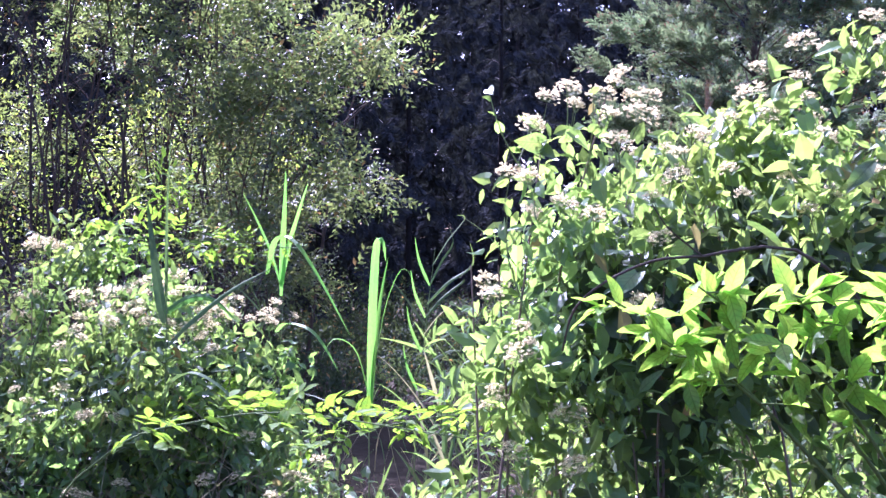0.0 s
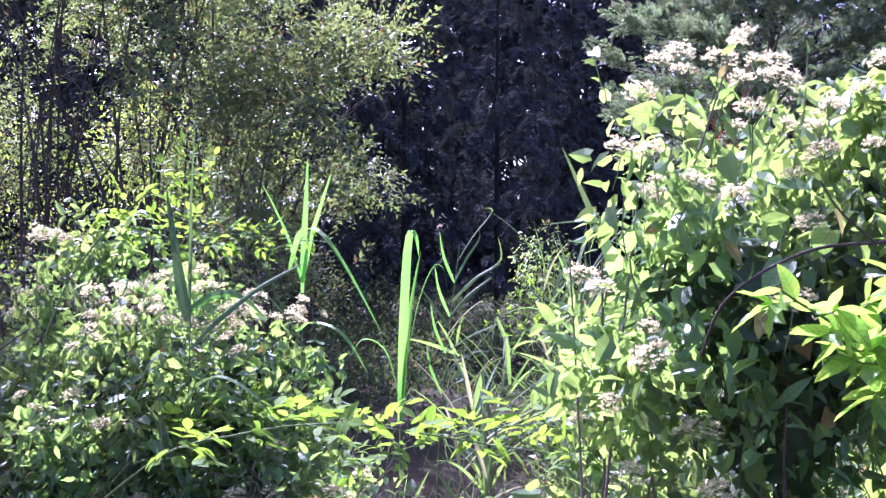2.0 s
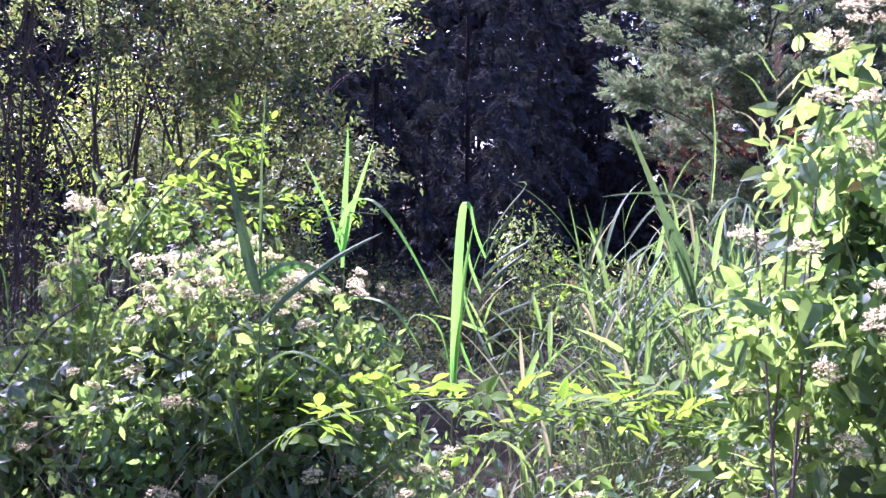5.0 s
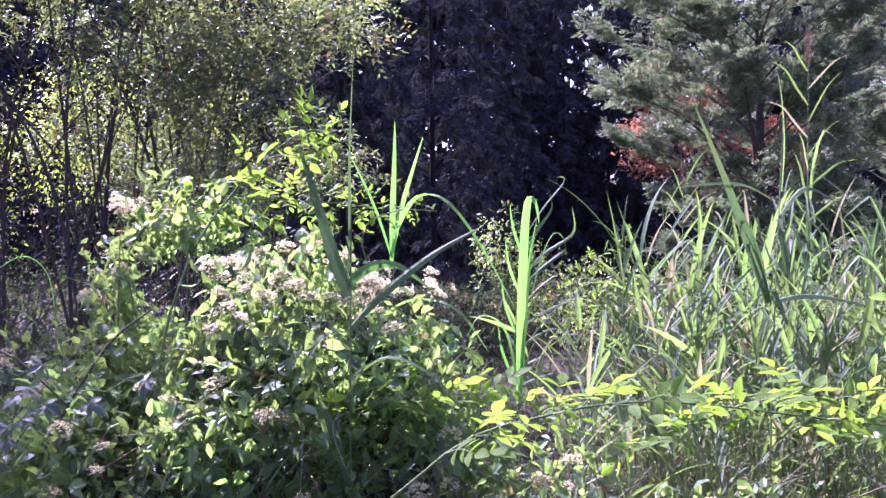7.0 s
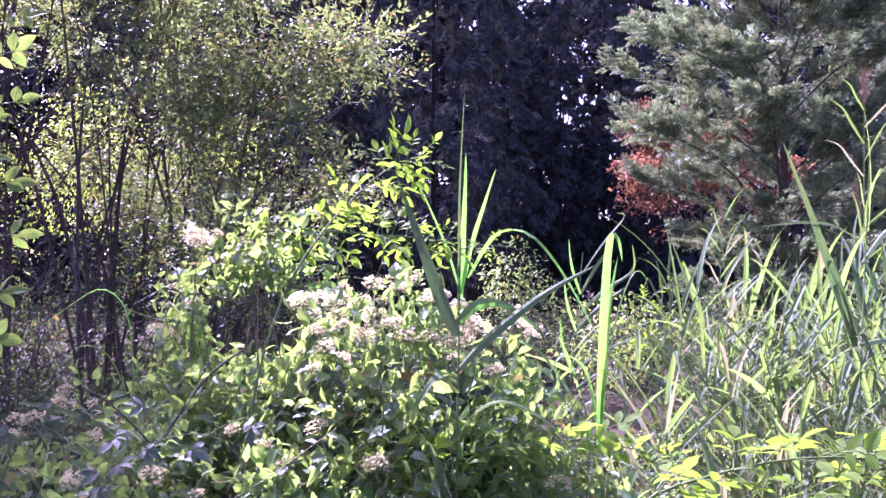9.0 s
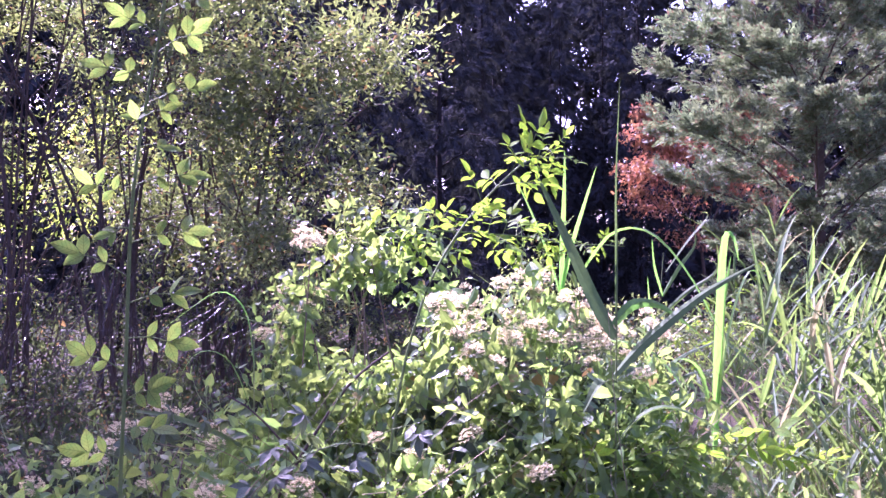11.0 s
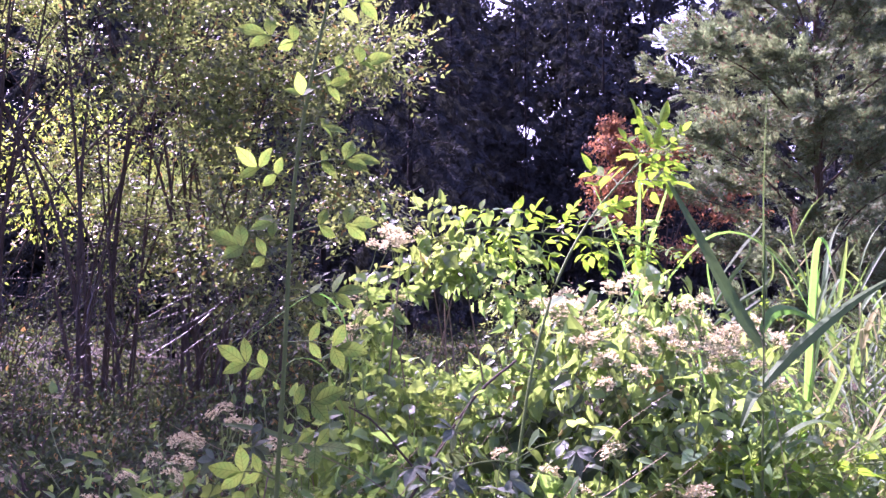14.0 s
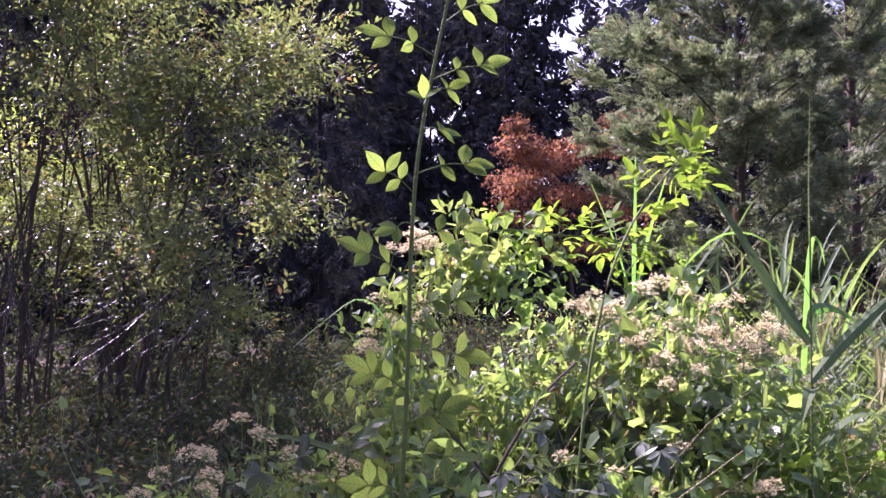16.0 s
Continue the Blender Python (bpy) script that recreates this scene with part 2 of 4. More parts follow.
def bend(points, n=12):
    """A smooth line through a few points."""
    p = np.asarray(points, float)
    t = np.linspace(0, len(p) - 1, n)
    out = []
    for s in t:
        i = min(int(s), len(p) - 2)
        u = s - i
        p0, p1, p2, p3 = p[max(i - 1, 0)], p[i], p[i + 1], p[min(i + 2, len(p) - 1)]
        out.append(0.5 * (2 * p1 + (p2 - p0) * u + (2 * p0 - 5 * p1 + 4 * p2 - p3) * u * u + (3 * p1 - p0 - 3 * p2 + p3) * u ** 3))
    return np.array(out)


def blade(points, width, fold=0.3, side=None):
    """A long grass blade along a line, creased in the middle and tapering."""
    p = np.asarray(points, float)
    n = len(p)
    t = np.linspace(0, 1, n)
    w = width / 2 * np.clip(np.minimum(0.55 + 1.8 * t, 1), 0, 1) * np.clip((1 - t) * 1.7, 0, 1) ** 0.8
    d = unit(np.gradient(p, axis=0))
    s = np.asarray(side, float) if side is not None else np.cross(d.mean(0), [0, 0, 1])
    s = unit(s - d * (d @ s)[:, None])
    up = np.cross(s, d)
    l, r = p + s * w[:, None] + up * (fold * w)[:, None], p - s * w[:, None] + up * (fold * w)[:, None]
    v = np.concatenate([p, l, r])
    f = []
    for i in range(n - 1):
        f += [(i, i + 1, n + i + 1), (i, n + i + 1, n + i), (i, 2 * n + i + 1, i + 1), (i, 2 * n + i, 2 * n + i + 1)]
    return v, np.array(f)


def blades(base, az, tilt, length, width, droop, n=6):
    """Many grass blades as one chunk; tilt is from upright, droop bends them over."""
    k = len(base)
    t = np.linspace(0, 1, n)
    ang = tilt[:, None] + droop[:, None] * t[None] ** 1.5
    step = length[:, None] / (n - 1)
    out = np.concatenate([np.zeros((k, 1)), np.cumsum(np.sin(ang[:, :-1]) * step, 1)], 1)
    up = np.concatenate([np.zeros((k, 1)), np.cumsum(np.cos(ang[:, :-1]) * step, 1)], 1)
    h = np.stack([np.cos(az), np.sin(az), 0 * az], 1)
    p = base[:, None] + h[:, None] * out[..., None] + np.array([0, 0, 1.0]) * up[..., None]
    yaw = az + np.pi / 2 + rng.normal(0, 0.5, k)
    s = np.stack([np.cos(yaw), np.sin(yaw), 0 * az], 1)
    w = (width[:, None] / 2 * np.clip(np.minimum(0.6 + 1.5 * t, 1), 0, 1) * np.clip((1 - t) * 1.7, 0.02, 1))[..., None]
    v = np.stack([p, p + s[:, None] * w, p - s[:, None] * w], 2)
    v[:, :, 1:, 2] += 0.3 * w
    f = []
    for i in range(n - 1):
        a, b = i * 3, i * 3 + 3
        f += [(a, b, b + 1), (a, b + 1, a + 1), (a, b + 2, b), (a, a + 2, b + 2)]
    fs = np.array(f)[None] + (np.arange(k) * n * 3)[:, None, None]
    return v.reshape(-1, 3), fs.reshape(-1, 3)


def shell(blobs, n, depth=0.35, low=0.02):
    """Places and outward directions in the outer layer of a lumpy mass of ellipsoids."""
    blobs = np.asarray(blobs, float)
    c, r = blobs[:, :3], blobs[:, 3:]
    area = (r[:, 0] * r[:, 1] + r[:, 1] * r[:, 2] + r[:, 0] * r[:, 2])
    pos, out = [], []
    have = 0
    while have < n:
        i = rng.choice(len(c), n * 2, p=area / area.sum())
        d = unit(rng.normal(size=(n * 2, 3)))
        lump = 1 + 0.10 * np.sin(d[:, 0] * 7 + i) * np.cos(d[:, 2] * 6 + 2 * i) + rng.normal(0, 0.04, n * 2)
        p = c[i] + d * r[i] * (lump - depth * rng.random(n * 2) ** 1.6)[:, None]
        q = (((p[:, None] - c[None]) / r[None]) ** 2).sum(-1)
        q[np.arange(n * 2), i] = 9
        keep = (q.min(1) > (1 - depth) ** 2 * 0.9) & (p[:, 2] > low)
        pos.append(p[keep]), out.append(unit(d[keep] / r[i[keep]]))
        have += keep.sum()
    return np.concatenate(pos)[:n], np.concatenate(out)[:n]


def lumpy(blobs, n, r, shrink=0.9):
    """The same mass with many small lumps on its outside, for an uneven outline and dark hollows."""
    pos, out = shell(blobs, n, 0.02)
    small = np.concatenate([pos - out * 0.03, r * rng.uniform(0.6, 1.5, (n, 1)) * rng.uniform(0.8, 1.25, (n, 3))], 1)
    b = np.array(blobs, float)
    b[:, 3:] *= shrink
    return np.concatenate([b, small])


def leaf_turns(out, hang=0.5, up=0.8, wild=0.6):
    """How leaves sit: tips outward and down, upper sides to the light."""
    k = len(out)
    x = unit(out * 0.8 + rng.normal(0, wild, (k, 3)) + np.array([0, 0, -hang]))
    z = unit(out * 0.5 + np.array([0, 0.15, up]) + rng.normal(0, wild * 0.8, (k, 3)))
    return turn(x, z)


def hanging_turns(out, wild=0.55):
    """How vine leaves sit: most hang, tips down and upper sides outward; the others stand off at all angles."""
    k = len(out)
    loose = leaf_turns(out, 0.2, 0.5, 1.0)
    x = unit(out * 0.35 + rng.normal(0, wild, (k, 3)) + np.array([0, 0, -0.9]))
    z = unit(out + np.array([0, -0.1, 0.45]) + rng.normal(0, wild * 0.9, (k, 3)))
    return np.where((rng.random(k) < 0.6)[:, None, None], loose, turn(x, z))


def mat4(r, p, s=1.0):
    return Matrix([[*(r[i] * s), p[i]] for i in range(3)] + [[0, 0, 0, 1]])


# ---- ground ----
xs = np.concatenate([[-400, -150, -60, -30], np.linspace(-16, 16, 90), [30, 60, 150, 400]])
ys = np.concatenate([[-300, -100, -30, -10], np.linspace(-4, 26, 90), [40, 80, 160, 600]])
gx, gy = np.meshgrid(xs, ys)
gz = 0.05 * np.sin(gx * 1.3 + 0.7 * gy) * np.cos(gy * 0.9) + 0.03 * np.sin(gx * 3.1) * np.sin(gy * 2.7 + 1)
gz = np.where((np.abs(gx) > 16) | (gy > 26) | (gy < -4), 0.0, gz)
gv = np.stack([gx, gy, gz], -1).reshape(-1, 3)
w_ = len(xs)
gi = (np.arange(len(ys) - 1)[:, None] * w_ + np.arange(w_ - 1)[None]).ravel()
gf = np.concatenate([np.stack([gi, gi + 1, gi + w_ + 1], 1), np.stack([gi, gi + w_ + 1, gi + w_], 1)])
tagged(new("ground", mesh_of("ground", [(gv, gf)], [SOIL], smooth=True)), "brown earth with leaf litter under the plants", "ground", kind="structure")


def on_ground(x, y):
    return 0.05 * np.sin(x * 1.3 + 0.7 * y) * np.cos(y * 0.9) + 0.03 * np.sin(x * 3.1) * np.sin(y * 2.7 + 1)


# ---- flowering vines ----


def floret_head(seed, n, wide):
    """A flat-topped cluster: forked stalks that each carry a tuft of small spread petals."""
    g = np.random.default_rng(seed)
    chunks = []
    fork = np.array([0, 0, 0.03])
    for i in range(n):
        a, rad = g.random() * 6.28, wide / 2 * math.sqrt(g.random())
        tip = np.array([math.cos(a) * rad, math.sin(a) * rad, 0.062 - 17.0 * rad * rad + g.normal(0, 0.005)])
        if i % 3 == 0:
            chunks.append((*tube(bend([fork, (fork + tip) / 2 + [0, 0, -0.003], tip], 4), 0.0007, 3), 1))
        for _ in range(13):
            d = unit(np.array([g.normal(0, 1.0), g.normal(0, 1.0), 0.7]) + tip * 10 * [1, 1, 0])
            s = unit(np.cross(d, g.normal(size=3))) * 0.0009
            e = tip + d * g.uniform(0.003, 0.008)
            chunks.append(([tip - s * 0.5, tip + s * 0.5, e + s, e - s], [(0, 1, 2), (0, 2, 3)], 0))
    chunks.append((*tube([[0, 0, -0.05], [0.002, 0.001, -0.01], fork], [0.0016, 0.0013, 0.001], 4), 1))
    return mesh_of("flower_head", chunks, [FLORET, STALK])


HEADS = [floret_head(s, n, w) for s, n, w in ((1, 46, 0.058), (2, 56, 0.068), (3, 34, 0.044), (4, 64, 0.076))]
VINE_LEAVES = [mesh_of("leaf", [leaf_shape(1, w, 7, wide, fo, cu, base, lobe, 0.03)], [VINE_ONE], smooth=True)
               for w, fo, cu, wide, base, lobe in ((0.70, 0.25, 0.2, 0.2, 0.6, 0.13), (0.45, 0.4, 0.3, 0.3, 0.35, 0.06), (0.34, 0.2, 0.15, 0.38, 0.2, 0.0))]


def vine_thicket(label, blobs, leaves, singles, heads, front, size=0.062, head_scale=1.0, shoots=40, lumps=60, sprigs=40, big=(), hollow=(0, 0, -9, 1, 1, 1), lump=0.13):
    """A mound of climbing vine: woody stems, a mass of heart-shaped leaves, leaves apart at the front, flower clusters on top."""
    base = np.array([blobs[0][0], blobs[0][1], 0.0])
    top = thing("flowering_vine", base, label, "vine", "flowering vines")
    mass = lumpy(blobs, lumps, lump, 0.86)
    hc, hr_ = np.array(hollow[:3]), np.array(hollow[3:])
    pos, out = shell(mass, leaves, 0.8)
    ok = (((pos - hc) / hr_) ** 2).sum(1) > 1
    pos, out = pos[ok], out[ok]
    leaves = len(pos)
    rot = hanging_turns(out, 0.7)
    s = size * rng.uniform(0.35, 1.25, leaves)
    kinds = [leaf_shape(1, 0.72, 3, 0.25, 0.25, 0.2, 0.65, 0.1), leaf_shape(1, 0.38, 3, 0.35, 0.4, 0.3, 0.3)]
    half = leaves // 2
    part("foliage", mesh_of("foliage", [scatter(kinds[0], pos[:half], rot[:half], s[:half]), scatter(kinds[1], pos[half:], rot[half:], s[half:])], [VINE], base), top, "dense heart-shaped green leaves", kind="stuff")
    # dark filler leaves that stop light and deepen the shade inside
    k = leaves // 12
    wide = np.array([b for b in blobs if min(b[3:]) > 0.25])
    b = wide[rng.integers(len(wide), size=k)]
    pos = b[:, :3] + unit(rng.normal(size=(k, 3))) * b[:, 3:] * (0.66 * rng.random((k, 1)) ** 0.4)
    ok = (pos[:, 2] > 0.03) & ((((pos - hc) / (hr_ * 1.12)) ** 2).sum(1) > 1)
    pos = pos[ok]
    part("inner_foliage", mesh_of("inner_foliage", [scatter(kinds[0], pos, leaf_turns(np.tile([0, -0.3, 0.2], (len(pos), 1)), 0.5, 0.6, 0.9), rng.uniform(0.05, 0.085, len(pos)))], [INNER_DARK], base), top, "dark leaves added inside the mound to deepen its shade", kind="stuff")
    pos, out = shell(mass, singles * 4, 0.15)
    ok = (((pos - hc) / hr_) ** 2).sum(1) > 1.2
    pos, out = pos[ok], out[ok]
    want = np.argsort(-(out @ np.array(front)) + rng.normal(0, 0.25, len(out)))[:singles]
    rot = hanging_turns(out[want], 0.7)
    for i, k in enumerate(want):
        part("leaf", VINE_LEAVES[i % 3], top, m=mat4(rot[i], pos[k] - base, size * rng.choice([0.5, 0.7, 0.9, 1.25]) * rng.uniform(0.85, 1.15)))
    for p in big:
        x, z = np.array([rng.normal(0, 0.6), -0.45, -0.6]), np.array([rng.normal(0, 0.7), rng.normal(-0.3, 0.5), 0.8])
        part("leaf", VINE_LEAVES[rng.integers(3)], top, "large heart-shaped leaf", m=mat4(turn(x[None], z[None])[0], np.array(p) - base, rng.uniform(0.06, 0.085)))
    for p in heads:
        if (((np.array(p) - hc) / hr_) ** 2).sum() < 1.2:
            continue
        lean = rng.normal(0, 0.3, 2)
        r = turn(np.array([[1.0, 0, -lean[0]]]), np.array([[lean[0], lean[1] - 0.25, 1.0]]))[0]
        part("flower_head", HEADS[rng.integers(4)], top, "dusty pink-white flower cluster", m=mat4(r, np.array(p) - base - [0, 0, 0.03], head_scale * rng.uniform(0.75, 1.2)))
    pos, out = shell(mass, sprigs * 6, 0.02)
    ok = (((pos - hc) / hr_) ** 2).sum(1) > 1.2
    pos, out = pos[ok], out[ok]
    ok = np.flatnonzero((out[:, 2] > -0.1) & (out @ np.array(front) > -0.3))[:sprigs]
    for k in ok:
        tip = pos[k] + out[k] * rng.uniform(0.03, 0.1) + np.array([0, 0, rng.uniform(0.02, 0.14)])
        line = bend([pos[k] - out[k] * 0.05, (pos[k] + tip) / 2 + rng.normal(0, 0.01, 3), tip], 7)
        sprig = part("sprig", mesh_of("sprig", [tube(line, np.linspace(0.002, 0.0008, 7), 4)], [STALK], base, True), top)
        for i in range(2, 7):
            x = rng.normal(0, 0.8, 3) + out[k] * 0.5
            part("leaf", VINE_LEAVES[i % 3], sprig, m=mat4(turn(x[None], (np.array([0, 0, 0.8]) + rng.normal(0, 0.5, 3))[None])[0], line[i] - base, size * rng.uniform(0.35, 0.85)))
    c = np.array(blobs)
    for _ in range(shoots):
        b = c[rng.integers(len(c))]
        d = unit(rng.normal(size=3))
        tip = b[:3] + d * b[3:] * rng.uniform(0.7, 1.08)
        foot = np.array([b[0] + rng.normal(0, 0.2), b[1] + rng.normal(0, 0.2), 0.0])
        if tip[2] < 0.2:
            continue
        mid = (foot + tip) / 2 + rng.normal(0, 0.12, 3)
        part("vine_stem", mesh_of("vine_stem", [tube(bend([foot, mid, tip], 9), np.linspace(0.005, 0.0015, 9), 4)], [TWIG], base, True), top)
    return top


def heads_on(blobs, n, box, lift=0.0):
    """Places for flower clusters on the sunny outside of a mound, within a box."""
    pos, out = shell(blobs, n * 30, 0.03)
    ok = (out[:, 2] > 0.05) & (out[:, 1] < 0.6) & np.all((pos > box[0]) & (pos < box[1]), 1)
    return pos[ok][:n] + out[ok][:n] * 0.02 + [0, 0, lift]


RIGHT = [(0.27, 1.85, 1.56, 0.22, 0.20, 0.25), (0.42, 1.95, 1.34, 0.34, 0.34, 0.36), (0.76, 1.98, 1.40, 0.38, 0.40, 0.40), (1.20, 1.98, 1.58, 0.44, 0.46, 0.46), (1.8, 1.95, 1.66, 0.6, 0.5, 0.5),
         (0.42, 1.95, 0.75, 0.36, 0.40, 0.75), (0.95, 1.9, 0.75, 0.55, 0.5, 0.75), (1.6, 1.8, 0.8, 0.65, 0.6, 0.8)]
LEFT = [(-1.05, 3.32, 0.98, 0.46, 0.42, 0.36), (-1.38, 3.58, 1.45, 0.20, 0.16, 0.07), (-1.57, 3.62, 1.0, 0.09, 0.2, 0.34), (-1.3, 3.72, 0.6, 0.4, 0.3, 0.5), (-0.76, 3.38, 0.92, 0.26, 0.34, 0.36), (-1.25, 3.2, 0.55, 0.70, 0.42, 0.55), (-0.72, 3.2, 0.5, 0.32, 0.4, 0.45), (-0.74, 3.06, 0.60, 0.34, 0.3, 0.36), (-1.1, 3.0, 0.62, 0.3, 0.25, 0.34)]
SHADE = [(-2.02, 3.72, 0.58, 0.36, 0.42, 0.42), (-1.76, 3.5, 0.62, 0.26, 0.32, 0.36), (-2.45, 3.9, 0.35, 0.35, 0.4, 0.32)]
hr = [(0.20, 1.82, 1.80), (0.26, 1.85, 1.78), (0.31, 1.84, 1.80), (0.37, 1.82, 1.84), (0.40, 1.83, 1.80), (0.16, 1.80, 1.74), (0.09, 1.72, 1.42), (0.14, 1.70, 1.56), (0.20, 1.62, 1.58), (0.26, 1.60, 1.56), (0.13, 1.60, 1.36), (0.15, 1.58, 1.32), (0.10, 1.68, 1.25), (0.12, 1.66, 1.14), (0.24, 1.56, 1.13), (0.62, 1.84, 1.86), (0.70, 1.80, 1.90), (0.16, 1.66, 1.62), (0.12, 1.74, 1.64)]
hr += [tuple(p) for p in heads_on(RIGHT, 100, ((0.25, 1.2, 1.5), (1.6, 2.4, 2.4)))] + [tuple(p) for p in heads_on(RIGHT, 24, ((0.0, 1.2, 0.9), (0.5, 2.0, 1.5)))]
vine_thicket("tall green vine mound with dusty pink flower clusters", RIGHT, 27000, 300, hr, (-0.45, -0.85, 0.3), 0.044, head_scale=0.82, lumps=110, lump=0.095, hollow=(0.84, 1.42, 1.06, 0.50, 0.48, 0.29), big=[(0.68, 1.46, 1.64), (0.74, 1.45, 1.56), (0.50, 1.52, 1.54), (0.80, 1.42, 1.68), (0.33, 1.58, 1.46), (0.88, 1.42, 1.58)])
hl = [(-1.04, 3.21, 1.31), (-0.87, 3.14, 1.345), (-1.576, 3.71, 1.50), (-1.05, 2.77, 0.98), (-1.06, 2.76, 1.0), (-1.31, 2.95, 1.2), (-0.82, 3.16, 1.19), (-0.97, 3.31, 1.27), (-1.12, 3.26, 1.28), (-1.18, 2.87, 1.06), (-1.216, 3.14, 1.33), (-1.51, 3.52, 1.50), (-1.42, 3.55, 1.51)]
hl += [tuple(p) for p in heads_on(LEFT, 400, ((-1.8, 2.7, 1.2), (-0.5, 3.8, 1.7))) if not (p[1] > 3.4 and p[0] > -1.44)][:80] + [tuple(p) for p in heads_on(LEFT, 28, ((-1.8, 2.4, 0.6), (-0.5, 3.3, 1.18)))]
vine_thicket("green vine mound with pink flower clusters among reeds", LEFT, 19000, 300, hl, (0.1, -0.9, 0.4), 0.044, head_scale=0.9, lumps=80, hollow=(-1.37, 3.5, 1.26, 0.18, 0.65, 0.105))
hs = [tuple(p) for p in heads_on(SHADE, 30, ((-3.4, 3.0, 0.7), (-1.5, 4.2, 1.4)))]
vine_thicket("low shaded vine mound with faded flower clusters", SHADE, 7000, 180, hs, (0.2, -0.9, 0.4), 0.042)

LOW = [(-0.38, 2.72, 0.45, 0.30, 0.28, 0.42), (-0.05, 2.6, 0.40, 0.28, 0.26, 0.38)]
vine_thicket("low tangle of vine with small flower clusters", LOW, 3600, 60, [tuple(p) for p in heads_on(LOW, 14, ((-0.8, 2.2, 0.6), (0.3, 3.0, 1.0)))], (0.0, -0.8, 0.6), 0.036, 0.8, 12, 20, 14)

# ---- rose canes ----
LEAFLETS = [mesh_of("leaflet", [leaf_shape(1, w, 6, 0.45, fo, cu, 0.12, 0, 0.012)], [ROSE], smooth=True) for w, fo, cu in ((0.52, 0.3, 0.12), (0.44, 0.15, 0.22))]

SHOOT_LEAFLETS = [mesh_of("leaflet", [leaf_shape(1, w, 7, 0.48, fo, cu, 0.12, 0, 0.015)], [SHOOT_LEAF], smooth=True) for w, fo, cu in ((0.54, 0.25, 0.12), (0.48, 0.15, 0.22))]


def rose_cane(label, points, radius, count, leaflet=0.036, start=0.1, pairs=2, spread=1.0, planar=False, flat=False):
    """An arching cane with leaves of five or seven leaflets along it."""
    line = bend(points, 24)
    base = line[0]
    top = thing("rose_cane", base, label, "rose shoot", "rose canes")
    part("cane", mesh_of("cane", [tube(line, np.linspace(radius, radius * 0.4, 24), 6)], [CANE], base, True), top)
    d = unit(np.gradient(line, axis=0))
    for i in range(count):
        u = start + (1 - start) * (i + 0.5) / count
        k = min(int(u * 23), 23)
        p, along = line[k], d[k]
        a = i * 2.4 + rng.normal(0, 0.3)
        s = unit(np.cross(along, [0.3, 0.2, 0.93]))
        if planar:
            a = (0 if i % 2 else np.pi) + rng.normal(0, 0.45)
        out = unit(s * math.cos(a) + np.cross(along, s) * math.sin(a) + along * 0.45 + np.array([0, 0, 0.1]))
        if flat:
            out = unit(out * [1, 1, 0.25] + [0, 0, 0.08])
        n = pairs + (i % 3 == 0)
        size = leaflet * rng.uniform(0.8, 1.15) * (0.65 if u > 0.82 else 1)
        length = size * ((0.9 if planar else 0.55) + 0.66 * n)
        rachis = bend([p, p + out * length * 0.5 + [0, 0, 0.006], p + out * length - [0, 0, 0.004]], 6)
        leaf = part("leaf", mesh_of("leaf_stalk", [tube(rachis, np.linspace(0.0013, 0.0006, 6), 4)], [CANE], base), top)
        upper = unit(np.array([0, 0.38, 0.85]) + rng.normal(0, 0.42, 3)) if flat else unit(np.array([0, -0.9 if planar else 0.1, 0.7 if planar else 1.0]) + rng.normal(0, 0.6 if planar else 0.4, 3))
        side = unit(np.cross(upper, out))
        for j in range(n):
            q = rachis[min(5, 2 + round(3 * j / n))]
            for sg in (-1, 1):
                x = out * 0.55 + side * sg * spread + rng.normal(0, 0.12, 3)
                part("leaflet", LEAFLETS[(i + j) % 2], leaf, m=mat4(turn(x[None], (upper + rng.normal(0, 0.25, 3))[None])[0], q - base, size * rng.uniform(0.8, 1.05)))
        part("leaflet", LEAFLETS[i % 2], leaf, m=mat4(turn((out + rng.normal(0, 0.1, 3))[None], upper[None])[0], rachis[-1] - base, size * 1.1))
    return top


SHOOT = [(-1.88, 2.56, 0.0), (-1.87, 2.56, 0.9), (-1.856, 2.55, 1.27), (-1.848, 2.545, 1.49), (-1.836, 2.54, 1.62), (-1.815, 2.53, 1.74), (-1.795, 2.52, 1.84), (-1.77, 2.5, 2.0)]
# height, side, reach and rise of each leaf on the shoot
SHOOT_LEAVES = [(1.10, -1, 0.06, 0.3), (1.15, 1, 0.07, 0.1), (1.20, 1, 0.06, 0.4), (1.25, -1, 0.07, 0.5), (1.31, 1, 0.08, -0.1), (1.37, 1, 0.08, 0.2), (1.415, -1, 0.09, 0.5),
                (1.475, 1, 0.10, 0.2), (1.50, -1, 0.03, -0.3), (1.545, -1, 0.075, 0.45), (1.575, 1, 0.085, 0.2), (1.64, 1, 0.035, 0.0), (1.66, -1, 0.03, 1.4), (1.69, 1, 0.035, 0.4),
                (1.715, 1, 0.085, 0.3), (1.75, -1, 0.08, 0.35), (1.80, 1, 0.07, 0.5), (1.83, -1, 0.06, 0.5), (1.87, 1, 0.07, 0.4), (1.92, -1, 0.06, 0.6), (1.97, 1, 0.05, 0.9)]


